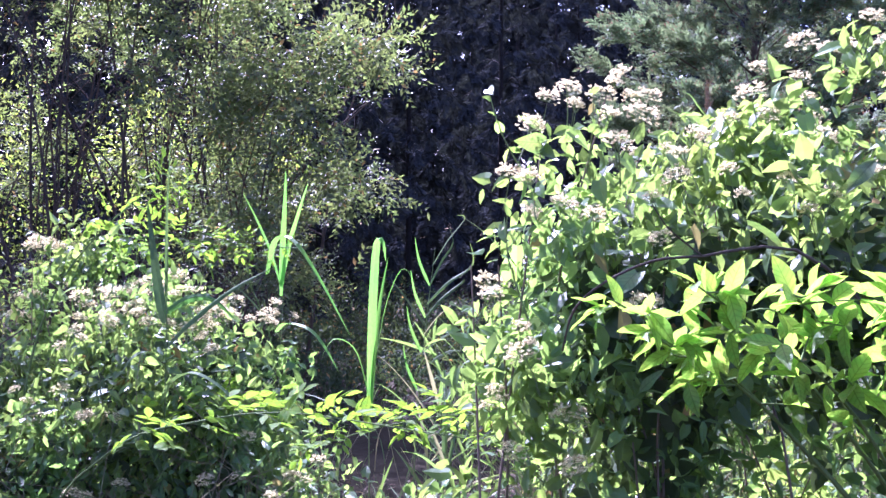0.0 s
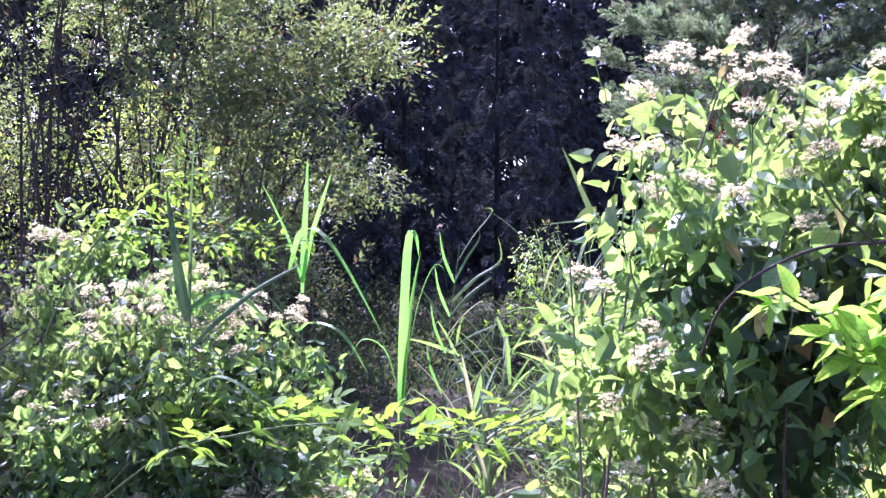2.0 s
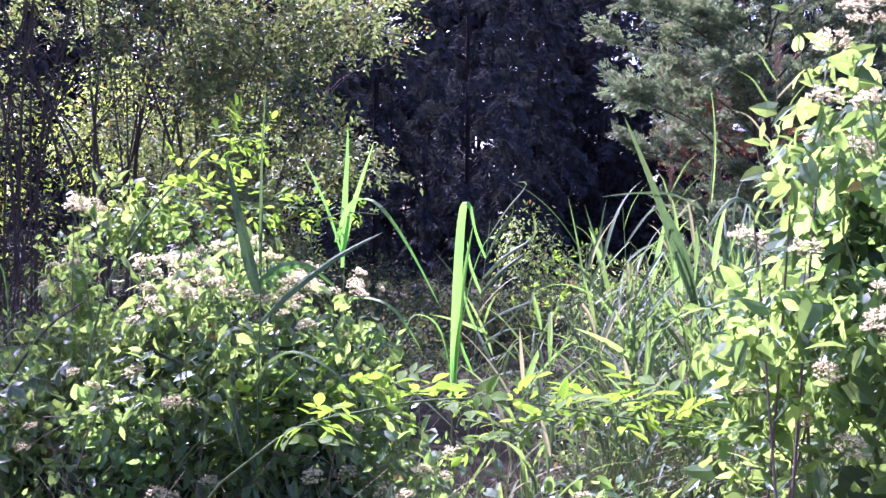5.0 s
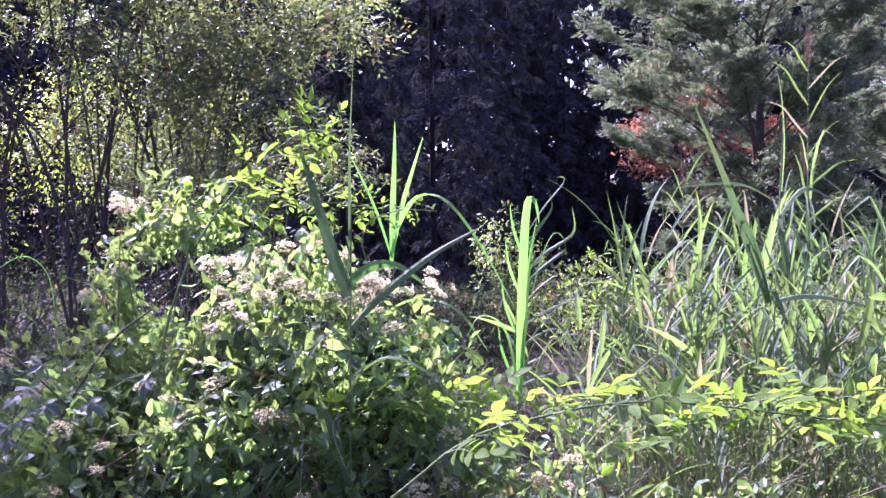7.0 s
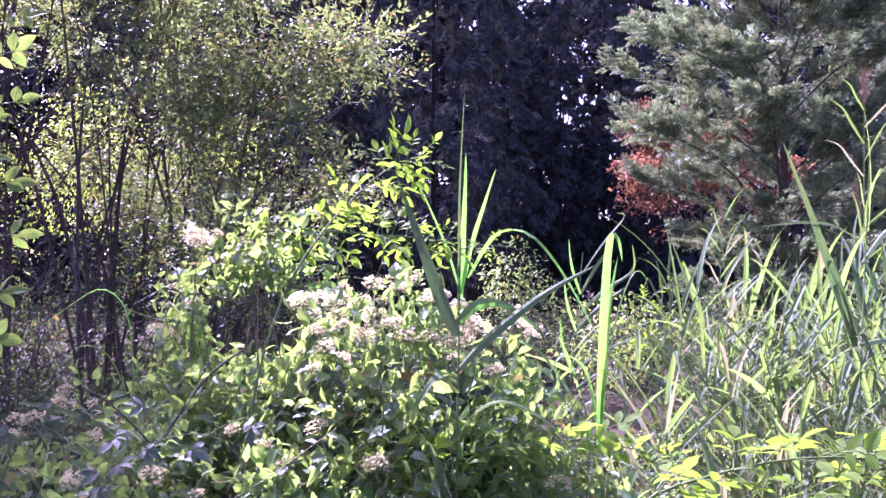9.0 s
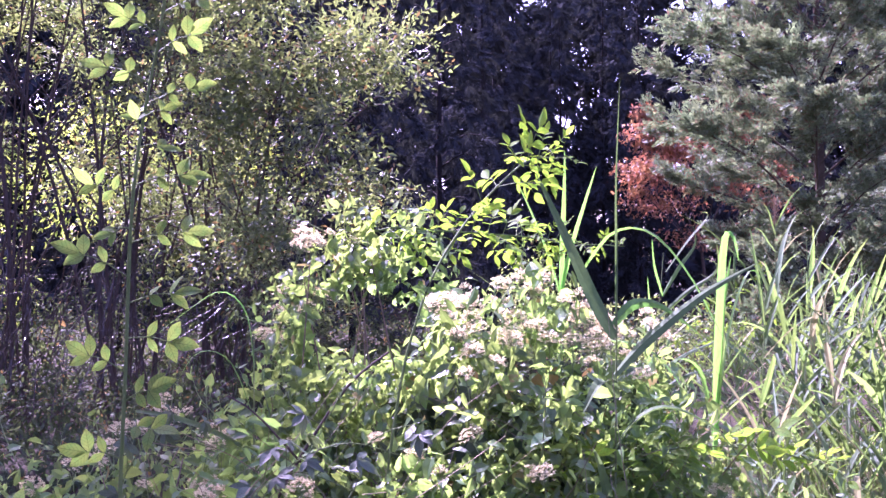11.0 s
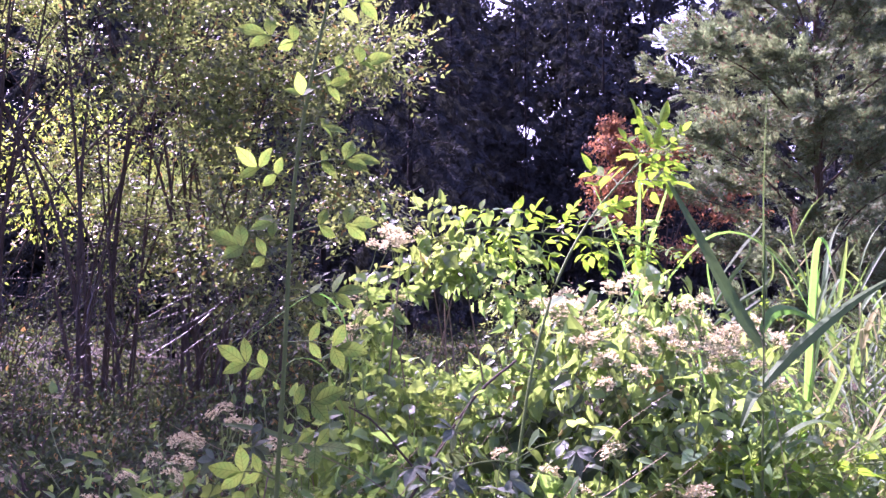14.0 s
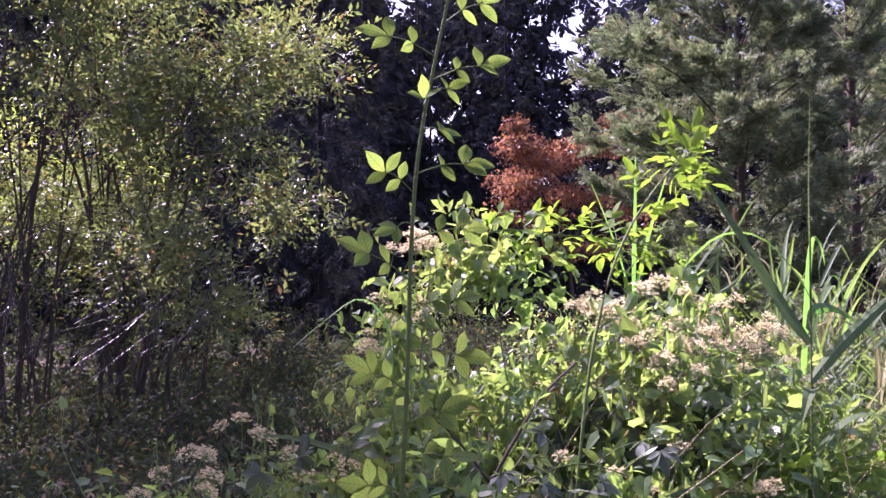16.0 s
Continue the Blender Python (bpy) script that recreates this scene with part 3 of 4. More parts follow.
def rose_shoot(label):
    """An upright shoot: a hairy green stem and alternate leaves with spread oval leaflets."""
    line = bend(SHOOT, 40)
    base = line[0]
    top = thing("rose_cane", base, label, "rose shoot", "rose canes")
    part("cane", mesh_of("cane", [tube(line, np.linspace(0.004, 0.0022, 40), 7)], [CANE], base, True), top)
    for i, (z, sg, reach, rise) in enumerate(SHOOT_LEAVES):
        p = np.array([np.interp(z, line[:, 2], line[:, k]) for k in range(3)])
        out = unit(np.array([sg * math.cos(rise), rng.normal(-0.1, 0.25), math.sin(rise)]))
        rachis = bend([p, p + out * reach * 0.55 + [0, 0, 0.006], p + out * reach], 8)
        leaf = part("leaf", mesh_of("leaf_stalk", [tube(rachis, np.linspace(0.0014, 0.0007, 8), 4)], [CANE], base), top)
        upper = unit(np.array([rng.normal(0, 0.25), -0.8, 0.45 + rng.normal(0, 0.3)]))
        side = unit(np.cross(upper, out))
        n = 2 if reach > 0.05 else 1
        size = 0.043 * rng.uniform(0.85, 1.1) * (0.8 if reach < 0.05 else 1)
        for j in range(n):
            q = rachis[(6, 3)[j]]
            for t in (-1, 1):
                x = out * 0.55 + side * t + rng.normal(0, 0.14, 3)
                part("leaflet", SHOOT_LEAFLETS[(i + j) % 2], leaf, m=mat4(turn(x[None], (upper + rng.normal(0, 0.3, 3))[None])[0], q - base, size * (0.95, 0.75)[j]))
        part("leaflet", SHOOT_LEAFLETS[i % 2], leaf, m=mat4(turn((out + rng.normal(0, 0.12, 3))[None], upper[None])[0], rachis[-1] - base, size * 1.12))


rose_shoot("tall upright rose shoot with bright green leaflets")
rose_cane("arching rose cane with bright leaflets at its tip", [(-1.48, 2.97, 0.0), (-1.36, 3.0, 1.0), (-1.284, 3.038, 1.332), (-1.175, 3.10, 1.525), (-1.03, 3.155, 1.675), (-0.95, 3.21, 1.715), (-0.885, 3.26, 1.72)], 0.0040, 22, 0.044, 0.55, 2)
rose_cane("arching rose cane lying over the flowering vine", [(-1.7, 3.75, 0.0), (-1.66, 3.72, 1.1), (-1.5, 3.66, 1.46), (-1.316, 3.6, 1.55), (-1.16, 3.6, 1.545), (-0.985, 3.62, 1.535), (-0.85, 3.65, 1.525), (-0.766, 3.68, 1.51)], 0.005, 40, 0.042, 0.42, 2)
rose_cane("low rose cane with yellow-green leaflets over grass", [(-1.0, 2.15, 0.0), (-0.92, 2.10, 0.8), (-0.74, 2.07, 1.05), (-0.56, 2.12, 1.105), (-0.35, 2.12, 1.125), (-0.05, 2.08, 1.09), (0.12, 2.05, 1.07)], 0.0032, 28, 0.044, 0.35, 2, flat=True)
rose_cane("low rose cane with yellow-green leaflets over grass", [(-1.15, 2.75, 0.0), (-1.1, 2.8, 0.72), (-0.95, 2.9, 0.93), (-0.75, 2.95, 1.0), (-0.5, 2.95, 1.0), (-0.3, 2.9, 0.95)], 0.0032, 34, 0.045, 0.35, 2, flat=True)
rose_cane("thin rose cane among reeds with small leaflets", [(-0.75, 3.9, 0.0), (-0.7, 3.85, 1.0), (-0.8, 3.8, 1.40), (-0.7, 3.75, 1.5), (-0.55, 3.7, 1.5)], 0.004, 14, 0.03, 0.5, 2)
rose_cane("low rose cane with yellow-green leaflets over grass", [(0.5, 2.5, 0.0), (0.4, 2.45, 0.8), (0.15, 2.4, 1.05), (-0.1, 2.35, 1.06), (-0.35, 2.3, 1.0)], 0.0032, 34, 0.045, 0.35, 2, flat=True)
rose_cane("thin leafy spray standing before the dark wood", [(0.02, 4.9, 0.0), (0.08, 4.9, 0.8), (0.18, 4.9, 1.1), (0.34, 4.88, 1.28), (0.54, 4.88, 1.43)], 0.003, 34, 0.023, 0.45, 3)
rose_cane("thin leafy spray standing before the dark wood", [(0.12, 4.95, 0.0), (0.12, 4.95, 0.7), (0.24, 4.95, 1.0), (0.42, 4.93, 1.12), (0.62, 4.9, 1.16)], 0.003, 30, 0.023, 0.45, 3)

# ---- broad-leaved sapling in front of the vine mound ----
SAP_LEAVES = [mesh_of("leaf", [leaf_shape(1, w, 7, 0.42, fo, cu, 0.1, 0, 0.02)], [SAPLING], smooth=True) for w, fo, cu in ((0.48, 0.3, 0.12), (0.42, 0.2, 0.25))]


def sapling(label, foot, tips, size):
    """Thin boughs from one foot, each ending in side twigs with whorls of lance-shaped leaves."""
    foot = np.array(foot, float)
    top = thing("sapling", foot, label, "sapling", "saplings")
    for tip in tips:
        tip = np.array(tip, float)
        line = bend([foot, foot * 0.75 + tip * 0.25 + [0.04, 0.06, tip[2] * 0.3], foot * 0.3 + tip * 0.7 + [0.02, 0.05, tip[2] * 0.18], tip], 22)
        bough = part("bough", mesh_of("bough", [tube(line, np.linspace(0.006, 0.0015, 22), 5)], [CANE], foot, True), top)
        for j in range(7):
            k = 15 + int(1.1 * j)
            q = line[min(k, 21)]
            e = q + unit(np.array([rng.normal(-0.1, 0.8), rng.normal(-0.4, 0.5), rng.uniform(-0.2, 0.4)])) * rng.uniform(0.03, 0.08) if j < 6 else tip
            shoot = bend([q, (q + e) / 2 + rng.normal(0, 0.006, 3), e], 6) if j < 6 else line[-6:]
            twig = part("twig", mesh_of("twig", [tube(shoot, np.linspace(0.0018, 0.001, 6), 4)], [CANE], foot, True), bough)
            along = unit(shoot[-1] - shoot[0])
            s1 = unit(np.cross(along, [0.2, 0.3, 1]))
            s2 = np.cross(along, s1)
            for i in range(6):
                a = i * 2.4 + rng.normal(0, 0.3)
                x = (s1 * math.cos(a) + s2 * math.sin(a)) * 0.9 + along * 0.6 + np.array([0, 0, -0.12]) + rng.normal(0, 0.2, 3)
                z = along * 0.2 + np.array([-0.15, 0.6, 0.75]) + rng.normal(0, 0.35, 3)
                part("leaf", SAP_LEAVES[i % 2], twig, m=mat4(turn(x[None], z[None])[0], shoot[max(2, 5 - i // 2)] - foot, size * rng.uniform(0.7, 1.2)))
    return top


sapling("young broad-leaved sapling with sunlit lance-shaped leaves", (1.05, 1.62, 0.0), [
    (0.24, 1.36, 1.43), (0.36, 1.32, 1.45), (0.47, 1.28, 1.45), (0.60, 1.24, 1.44), (0.70, 1.17, 1.44), (0.30, 1.36, 1.38),
    (0.46, 1.26, 1.37), (0.62, 1.2, 1.36)], 0.052)

# ---- shaded creeper and a dead branch ----
CREEPER_LEAFLETS = [mesh_of("leaflet", [leaf_shape(1, w, 7, 0.5, 0.22, cu, 0.1, 0, 0.02)], [CREEPER], smooth=True) for w, cu in ((0.42, 0.2), (0.38, 0.3))]


def creeper(label, points, count, size):
    """A trailing shoot with leaves of five spread leaflets on long stalks."""
    line = bend(points, 20)
    base = line[0]
    top = thing("creeper", base, label, "creeper", "creepers")
    part("vine_stem", mesh_of("vine_stem", [tube(line, np.linspace(0.0025, 0.0012, 20), 5)], [CANE], base, True), top)
    for i in range(count):
        p = line[int(5 + 14.9 * i / count)]
        e = p + np.array([rng.normal(0, 0.05), rng.uniform(-0.08, 0.0), rng.uniform(0.02, 0.08)])
        leaf = part("leaf", mesh_of("leaf_stalk", [tube(bend([p, (p + e) / 2 + [0, 0, 0.01], e], 5), 0.0012, 4)], [CANE], base), top)
        up = unit(np.array([rng.normal(0, 0.6), rng.normal(-0.4, 0.5), 0.8]))
        down = unit(np.array([rng.normal(0, 0.8), rng.normal(-0.5, 0.6), -0.4]))
        side = unit(np.cross(up, down))
        for k in range(5):
            a = (k - 2) * 0.75
            x = down * math.cos(a) + side * math.sin(a) + rng.normal(0, 0.1, 3)
            part("leaflet", CREEPER_LEAFLETS[k % 2], leaf, m=mat4(turn(x[None], (up + rng.normal(0, 0.2, 3))[None])[0], e - base, size * (1.1 - 0.14 * abs(k - 2)) * rng.uniform(0.85, 1.1)))


creeper("shaded creeper with dark glossy five-part leaves", [(-1.9, 2.95, 0.0), (-1.75, 2.88, 0.7), (-1.62, 2.84, 0.98), (-1.48, 2.80, 1.07), (-1.35, 2.80, 1.04)], 9, 0.042)
creeper("shaded creeper with dark glossy five-part leaves", [(-1.7, 2.9, 0.0), (-1.7, 2.86, 0.6), (-1.68, 2.80, 0.92), (-1.58, 2.78, 1.02), (-1.45, 2.76, 0.98)], 8, 0.045)
creeper("shaded creeper with dark glossy five-part leaves", [(-2.2, 3.4, 0.0), (-2.1, 3.35, 0.6), (-1.98, 3.3, 0.95), (-1.88, 3.3, 1.0), (-1.78, 3.3, 0.98)], 7, 0.048)
stick_base = np.array([-1.85, 2.95, 0.0])
stick = thing("dead_branch", stick_base, "bare grey-brown branch leaning through the vines", "branch")
part("wood", mesh_of("wood", [tube(bend([stick_base, (-1.68, 2.98, 0.75), (-1.49, 2.98, 1.12), (-1.36, 3.0, 1.24)], 16), np.linspace(0.005, 0.0025, 16), 7)], [BARK], stick_base, True), stick)
part("side_twig", mesh_of("side_twig", [tube(bend([(-1.56, 2.98, 1.0), (-1.66, 2.94, 1.12), (-1.72, 2.92, 1.16)], 6), np.linspace(0.003, 0.0015, 6), 5)], [BARK], stick_base, True), stick)

arch_base = np.array([0.95, 1.72, 0.0])
arch = thing("bare_cane", arch_base, "bare reddish-brown cane arching over the vine mound", "cane")
part("wood", mesh_of("wood", [tube(bend([arch_base, (0.86, 1.62, 1.1), (0.62, 1.50, 1.47), (0.40, 1.49, 1.487), (0.30, 1.49, 1.467), (0.218, 1.50, 1.41), (0.20, 1.55, 1.33)], 28), np.linspace(0.0036, 0.0018, 28), 6)], [BARK], arch_base, True), arch)
part("side_twig", mesh_of("side_twig", [tube(bend([(0.42, 1.49, 1.487), (0.36, 1.47, 1.53), (0.33, 1.46, 1.57)], 6), np.linspace(0.0018, 0.001, 6), 5)], [BARK], arch_base, True), arch)

# ---- reeds ----


def reed(name, label, foot, height, leaves, seed, lean=(0.0, 0.0), plume=False):
    g = np.random.default_rng(seed)
    foot = np.array(foot, float)
    top = thing("reed", foot, label, "reed", "reeds")
    tip = foot + [lean[0], lean[1], height]
    line = bend([foot, foot + [lean[0] * 0.3, lean[1] * 0.3, height * 0.5], tip], 10)
    part("stem", mesh_of("stem", [tube(line, np.linspace(0.0045, 0.0015, 10), 5)], [STALK], foot, True), top)
    for i in range(leaves):
        u = 0.35 + 0.62 * (i + 0.3) / leaves
        p = line[0] * (1 - u) + line[-1] * u + np.array([lean[0], lean[1], 0]) * (u * u - u) * 0.4
        az = g.choice([0, np.pi]) + g.normal(0, 0.7) if i % 2 else g.random() * 6.28
        h = np.array([math.cos(az), math.sin(az), 0])
        L, tilt = g.uniform(0.24, 0.52), g.uniform(0.3, 1.45) * (1.15 - 0.55 * u)
        droop = (g.uniform(0.0, 0.7) if g.random() < 0.5 else g.uniform(0.8, 2.2)) * (1.15 - 0.5 * u)
        kink, snap = g.uniform(0.4, 0.7), g.uniform(0.9, 1.9) if g.random() < 0.3 else 0.0
        pts, q = [], p.copy()
        for s in np.linspace(0, 1, 10):
            pts.append(q.copy())
            a = tilt + droop * s ** 1.6 + (snap if s > kink else 0.0)
            q = q + (h * math.sin(a) + np.array([0, 0, math.cos(a)])) * L / 9
        part("leaf", mesh_of("leaf", [blade(pts, g.uniform(0.013, 0.027), 0.35, np.cross(h, [0, 0, 1]) + g.normal(0, 0.25, 3))], [REED], foot), top)
    if plume:
        n = 160
        b = line[-1] + np.stack([g.normal(0, 0.006, n), g.normal(0, 0.006, n), g.uniform(-0.02, 0.12, n)], 1)
        part("plume", mesh_of("plume", [blades(b, g.random(n) * 6.28, g.uniform(0.1, 0.6, n), g.uniform(0.03, 0.07, n), np.full(n, 0.0025), g.uniform(0, 0.7, n), 3)], [DRY], foot), top, "brownish feathery seed plume")
    return top


def extra_leaf(top, pts, width, side=None, skin=None):
    base = np.array(top.location)
    part("leaf", mesh_of("leaf", [blade(bend(pts, 14), width, 0.35, side)], [skin or REED_FRESH], base), top)


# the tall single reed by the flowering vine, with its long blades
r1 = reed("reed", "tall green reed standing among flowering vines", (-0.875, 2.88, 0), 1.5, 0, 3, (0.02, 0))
extra_leaf(r1, [(-0.865, 2.88, 1.27), (-0.895, 2.93, 1.35), (-0.945, 3.015, 1.52), (-0.988, 3.095, 1.665)], 0.032, (1, 0.1, 0.3), REED_SHADED)
extra_leaf(r1, [(-0.862, 2.88, 1.32), (-0.86, 2.88, 1.45), (-0.858, 2.88, 1.62), (-0.845, 2.88, 1.86)], 0.011, (0.8, 0.6, 0), REED_SHADED)
extra_leaf(r1, [(-0.865, 2.88, 1.19), (-0.79, 2.87, 1.27), (-0.66, 2.86, 1.37), (-0.53, 2.85, 1.44)], 0.030, (0.3, 0.5, 0.8), REED_SHADED)
extra_leaf(r1, [(-0.87, 2.87, 1.02), (-0.83, 2.84, 1.09), (-0.76, 2.82, 1.12), (-0.66, 2.80, 1.07), (-0.60, 2.8, 0.99)], 0.034, None, REED_SHADED)
extra_leaf(r1, [(-0.87, 2.86, 1.14), (-0.90, 2.83, 1.18), (-0.935, 2.80, 1.17), (-0.97, 2.78, 1.12)], 0.036, None, REED_SHADED)
extra_leaf(r1, [(-0.87, 2.87, 0.80), (-0.90, 2.83, 0.92), (-0.925, 2.80, 1.0), (-0.95, 2.78, 1.05)], 0.024, (1, 0.2, 0), REED_SHADED)
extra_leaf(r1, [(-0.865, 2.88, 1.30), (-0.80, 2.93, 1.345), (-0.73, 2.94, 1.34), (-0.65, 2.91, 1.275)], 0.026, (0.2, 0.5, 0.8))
# the bright broad upright blade
r2 = reed("reed", "bright green broad-bladed reed", (-0.29, 3.63, 0), 1.0, 2, 5)
extra_leaf(r2, [(-0.29, 3.63, 0.85), (-0.285, 3.63, 1.05), (-0.275, 3.62, 1.3), (-0.262, 3.61, 1.5), (-0.245, 3.6, 1.545), (-0.228, 3.59, 1.51), (-0.222, 3.585, 1.45)], 0.034, (1, 0.35, 0))
extra_leaf(r2, [(-0.285, 3.635, 0.85), (-0.268, 3.64, 1.1), (-0.245, 3.65, 1.3), (-0.215, 3.65, 1.47)], 0.022, (1, -0.4, 0))
extra_leaf(r2, [(-0.28, 3.63, 0.95), (-0.23, 3.63, 1.25), (-0.17, 3.63, 1.41), (-0.13, 3.63, 1.40), (-0.12, 3.63, 1.33)], 0.016)
extra_leaf(r2, [(-0.29, 3.64, 0.9), (-0.34, 3.61, 1.1), (-0.42, 3.59, 1.15), (-0.47, 3.58, 1.08)], 0.022)
r3 = reed("reed", "tall reed with upright blades and bent leaves", (-0.72, 3.95, 0), 1.35, 3, 6, (0.04, 0))
extra_leaf(r3, [(-0.69, 3.95, 1.30), (-0.685, 3.95, 1.5), (-0.675, 3.95, 1.7), (-0.67, 3.95, 1.84)], 0.026, (0.9, 0.5, 0))
extra_leaf(r3, [(-0.69, 3.95, 1.34), (-0.66, 3.93, 1.5), (-0.61, 3.92, 1.66), (-0.57, 3.91, 1.78)], 0.022, (0.9, 0.5, 0))
extra_leaf(r3, [(-0.69, 3.95, 1.34), (-0.74, 3.95, 1.5), (-0.80, 3.94, 1.64), (-0.85, 3.93, 1.74)], 0.012, (0.9, 0.5, 0))
extra_leaf(r3, [(-0.70, 3.7, 1.40), (-0.64, 3.55, 1.53), (-0.56, 3.45, 1.53), (-0.46, 3.4, 1.40), (-0.34, 3.4, 1.18)], 0.030)
extra_leaf(r3, [(-0.70, 3.9, 1.15), (-0.62, 3.7, 1.2), (-0.50, 3.6, 1.17), (-0.40, 3.55, 1.03)], 0.030)
r4 = reed("reed", "fine reed with narrow side leaves", (-0.16, 4.6, 0), 1.5, 0, 8, (0.12, 0.05))
for k in range(9):
    z = 0.72 + 0.085 * k + rng.normal(0, 0.015)
    x0 = -0.16 + 0.12 * (z / 1.5) ** 2
    h = rng.uniform(0.6, 1.3)
    sag = rng.uniform(-0.12, 0.03)
    extra_leaf(r4, [(x0, 4.6, z), (x0 + 0.09 * h, 4.56, z + 0.06 + 0.008 * k), (x0 + 0.19 * h, 4.53, z + 0.085 + 0.018 * k), (x0 + (0.30 - 0.02 * k) * h, 4.5, z + 0.07 + 0.036 * k + sag)], rng.uniform(0.016, 0.026), (rng.normal(0.2, 0.4), 0.7, rng.uniform(0.1, 0.8)), REED)
    if k % 2:
        extra_leaf(r4, [(x0, 4.6, z), (x0 - 0.05, 4.56, z + 0.12), (x0 - 0.07, 4.53, z + 0.24)], 0.016, (0.8, 0.5, 0))

# a near reed with a broad slanting blade at the edge of the reed bed
r6 = reed("reed", "tall green reed with a broad slanting blade", (0.55, 3.56, 0), 1.8, 0, 31, (0.07, 0))
extra_leaf(r6, [(0.56, 3.56, 1.17), (0.50, 3.55, 1.33), (0.40, 3.53, 1.58), (0.28, 3.50, 1.84)], 0.040, (1, 0.2, 0.4), REED_SHADED)
extra_leaf(r6, [(0.56, 3.57, 1.2), (0.52, 3.58, 1.36), (0.45, 3.60, 1.52), (0.40, 3.62, 1.5)], 0.030, (1, 0.1, 0.4), REED_SHADED)
extra_leaf(r6, [(0.58, 3.56, 1.52), (0.47, 3.55, 1.57), (0.34, 3.53, 1.575), (0.20, 3.50, 1.56)], 0.018, (0, 0.7, 0.5), REED)
extra_leaf(r6, [(0.57, 3.55, 1.18), (0.68, 3.54, 1.20), (0.82, 3.52, 1.18), (0.98, 3.5, 1.13)], 0.034, (0, 0.8, 0.4), REED)
extra_leaf(r6, [(0.59, 3.56, 1.45), (0.68, 3.55, 1.56), (0.77, 3.54, 1.53), (0.84, 3.53, 1.46)], 0.028, (0.1, 0.8, 0.5), REED)
extra_leaf(r6, [(0.61, 3.56, 1.55), (0.62, 3.56, 1.7), (0.615, 3.56, 1.85), (0.60, 3.56, 1.96)], 0.010, (0.8, 0.5, 0), REED)
# two slender reeds with short narrow leaves near the top
for foot, height, low, n, plume in (((1.34, 4.76, 0), 2.22, 1.35, 11, True), ((1.27, 6.18, 0), 1.72, 1.3, 8, True)):
    slim = reed("reed", "slender reed with short narrow leaves and a plume", foot, height, 0, 40 + n, (0.02, 0), plume)
    for k in range(n):
        z = low + (height - low) * (k + 0.4) / n
        sg = 1 if k % 2 else -1
        x0, L, a = foot[0] + 0.02 * z / height, rng.uniform(0.2, 0.34), rng.uniform(0.35, 0.85)
        extra_leaf(slim, [(x0, foot[1], z), (x0 + sg * L * 0.35 * math.sin(a), foot[1] - 0.02, z + L * 0.36 * math.cos(a)), (x0 + sg * L * 0.7 * math.sin(a), foot[1] - 0.05, z + L * 0.7 * math.cos(a)), (x0 + sg * L * math.sin(a * 1.2), foot[1] - 0.08, z + L * math.cos(a * 1.2))], rng.uniform(0.008, 0.014), (1, rng.normal(0, 0.7), 0.2), REED)

r5 = reed("reed", "bent pale reed at the edge of the shade", (-1.68, 3.3, 0), 1.28, 2, 9, (0.0, 0))
extra_leaf(r5, [(-1.68, 3.3, 1.18), (-1.70, 3.3, 1.32), (-1.76, 3.29, 1.375), (-1.84, 3.28, 1.33), (-1.93, 3.27, 1.26)], 0.016)
extra_leaf(r5, [(-1.68, 3.3, 1.05), (-1.74, 3.28, 1.2), (-1.82, 3.27, 1.22), (-1.88, 3.26, 1.12)], 0.014)

proto = [reed("reed", "green reed in a dense reed bed", (40 + i, -40, 0), h, n, 20 + i, (l, 0.0), p)
         for i, (h, n, l, p) in enumerate(((1.3, 13, 0.05, False), (1.15, 13, -0.08, False), (1.45, 12, 0.1, False), (1.0, 13, 0.12, False), (1.4, 12, -0.1, False), (1.75, 9, 0.06, True)))]
spots = []
for _ in range(150):
    x, y = rng.uniform(0.25, 2.5), rng.uniform(3.5, 6.0)
    if x < 0.2 * y - 0.42:
        continue
    spots.append((x, y, rng.integers(5), rng.uniform(0.78, 1.08)))
spots += [(-0.12, 3.75, 3, 0.95), (0.02, 4.05, 3, 1.0), (0.1, 3.8, 1, 0.85), (-0.05, 3.45, 3, 0.85), (0.65, 4.6, 2, 1.05), (0.6, 3.75, 2, 1.1), (0.36, 4.6, 0, 1.05), (0.1, 4.7, 3, 1.05), (0.2, 4.9, 1, 1.0), (1.7, 4.9, 5, 1.0)]
for k, (x, y, i, s) in enumerate(spots):
    copy_thing(proto[int(i)], Matrix.Translation((x, y, float(on_ground(x, y)) - 0.01)) @ Matrix.Rotation(rng.random() * 6.28, 4, "Z") @ Matrix.Rotation(rng.normal(0, 0.14), 4, "X") @ Matrix.Scale(s, 4))
for o in proto:
    for c in list(o.children):
        bpy.data.objects.remove(c)
    bpy.data.objects.remove(o)

# ---- dry stems ----


def dry_stems(label, n, box, reach):
    """A loose tangle of thin dead stems standing and leaning among the leaves."""
    chunks = []
    for _ in range(n):
        q = np.array([rng.uniform(box[0], box[1]), rng.uniform(box[2], box[3]), rng.uniform(0.0, box[4])])
        e = q + unit(np.array([rng.normal(0, 0.7), rng.normal(0, 0.5), rng.uniform(0.2, 1.0)])) * rng.uniform(*reach)
        r = rng.uniform(0.0007, 0.0017)
        chunks.append(tube(bend([q, (q + e) / 2 + rng.normal(0, 0.02, 3), e], 6), np.linspace(r, r * 0.5, 6), 3))
    ob = new("dry_stems", mesh_of("dry_stems", chunks, [STRAW], (box[0], box[2], 0)))
    ob.location = (box[0], box[2], 0)
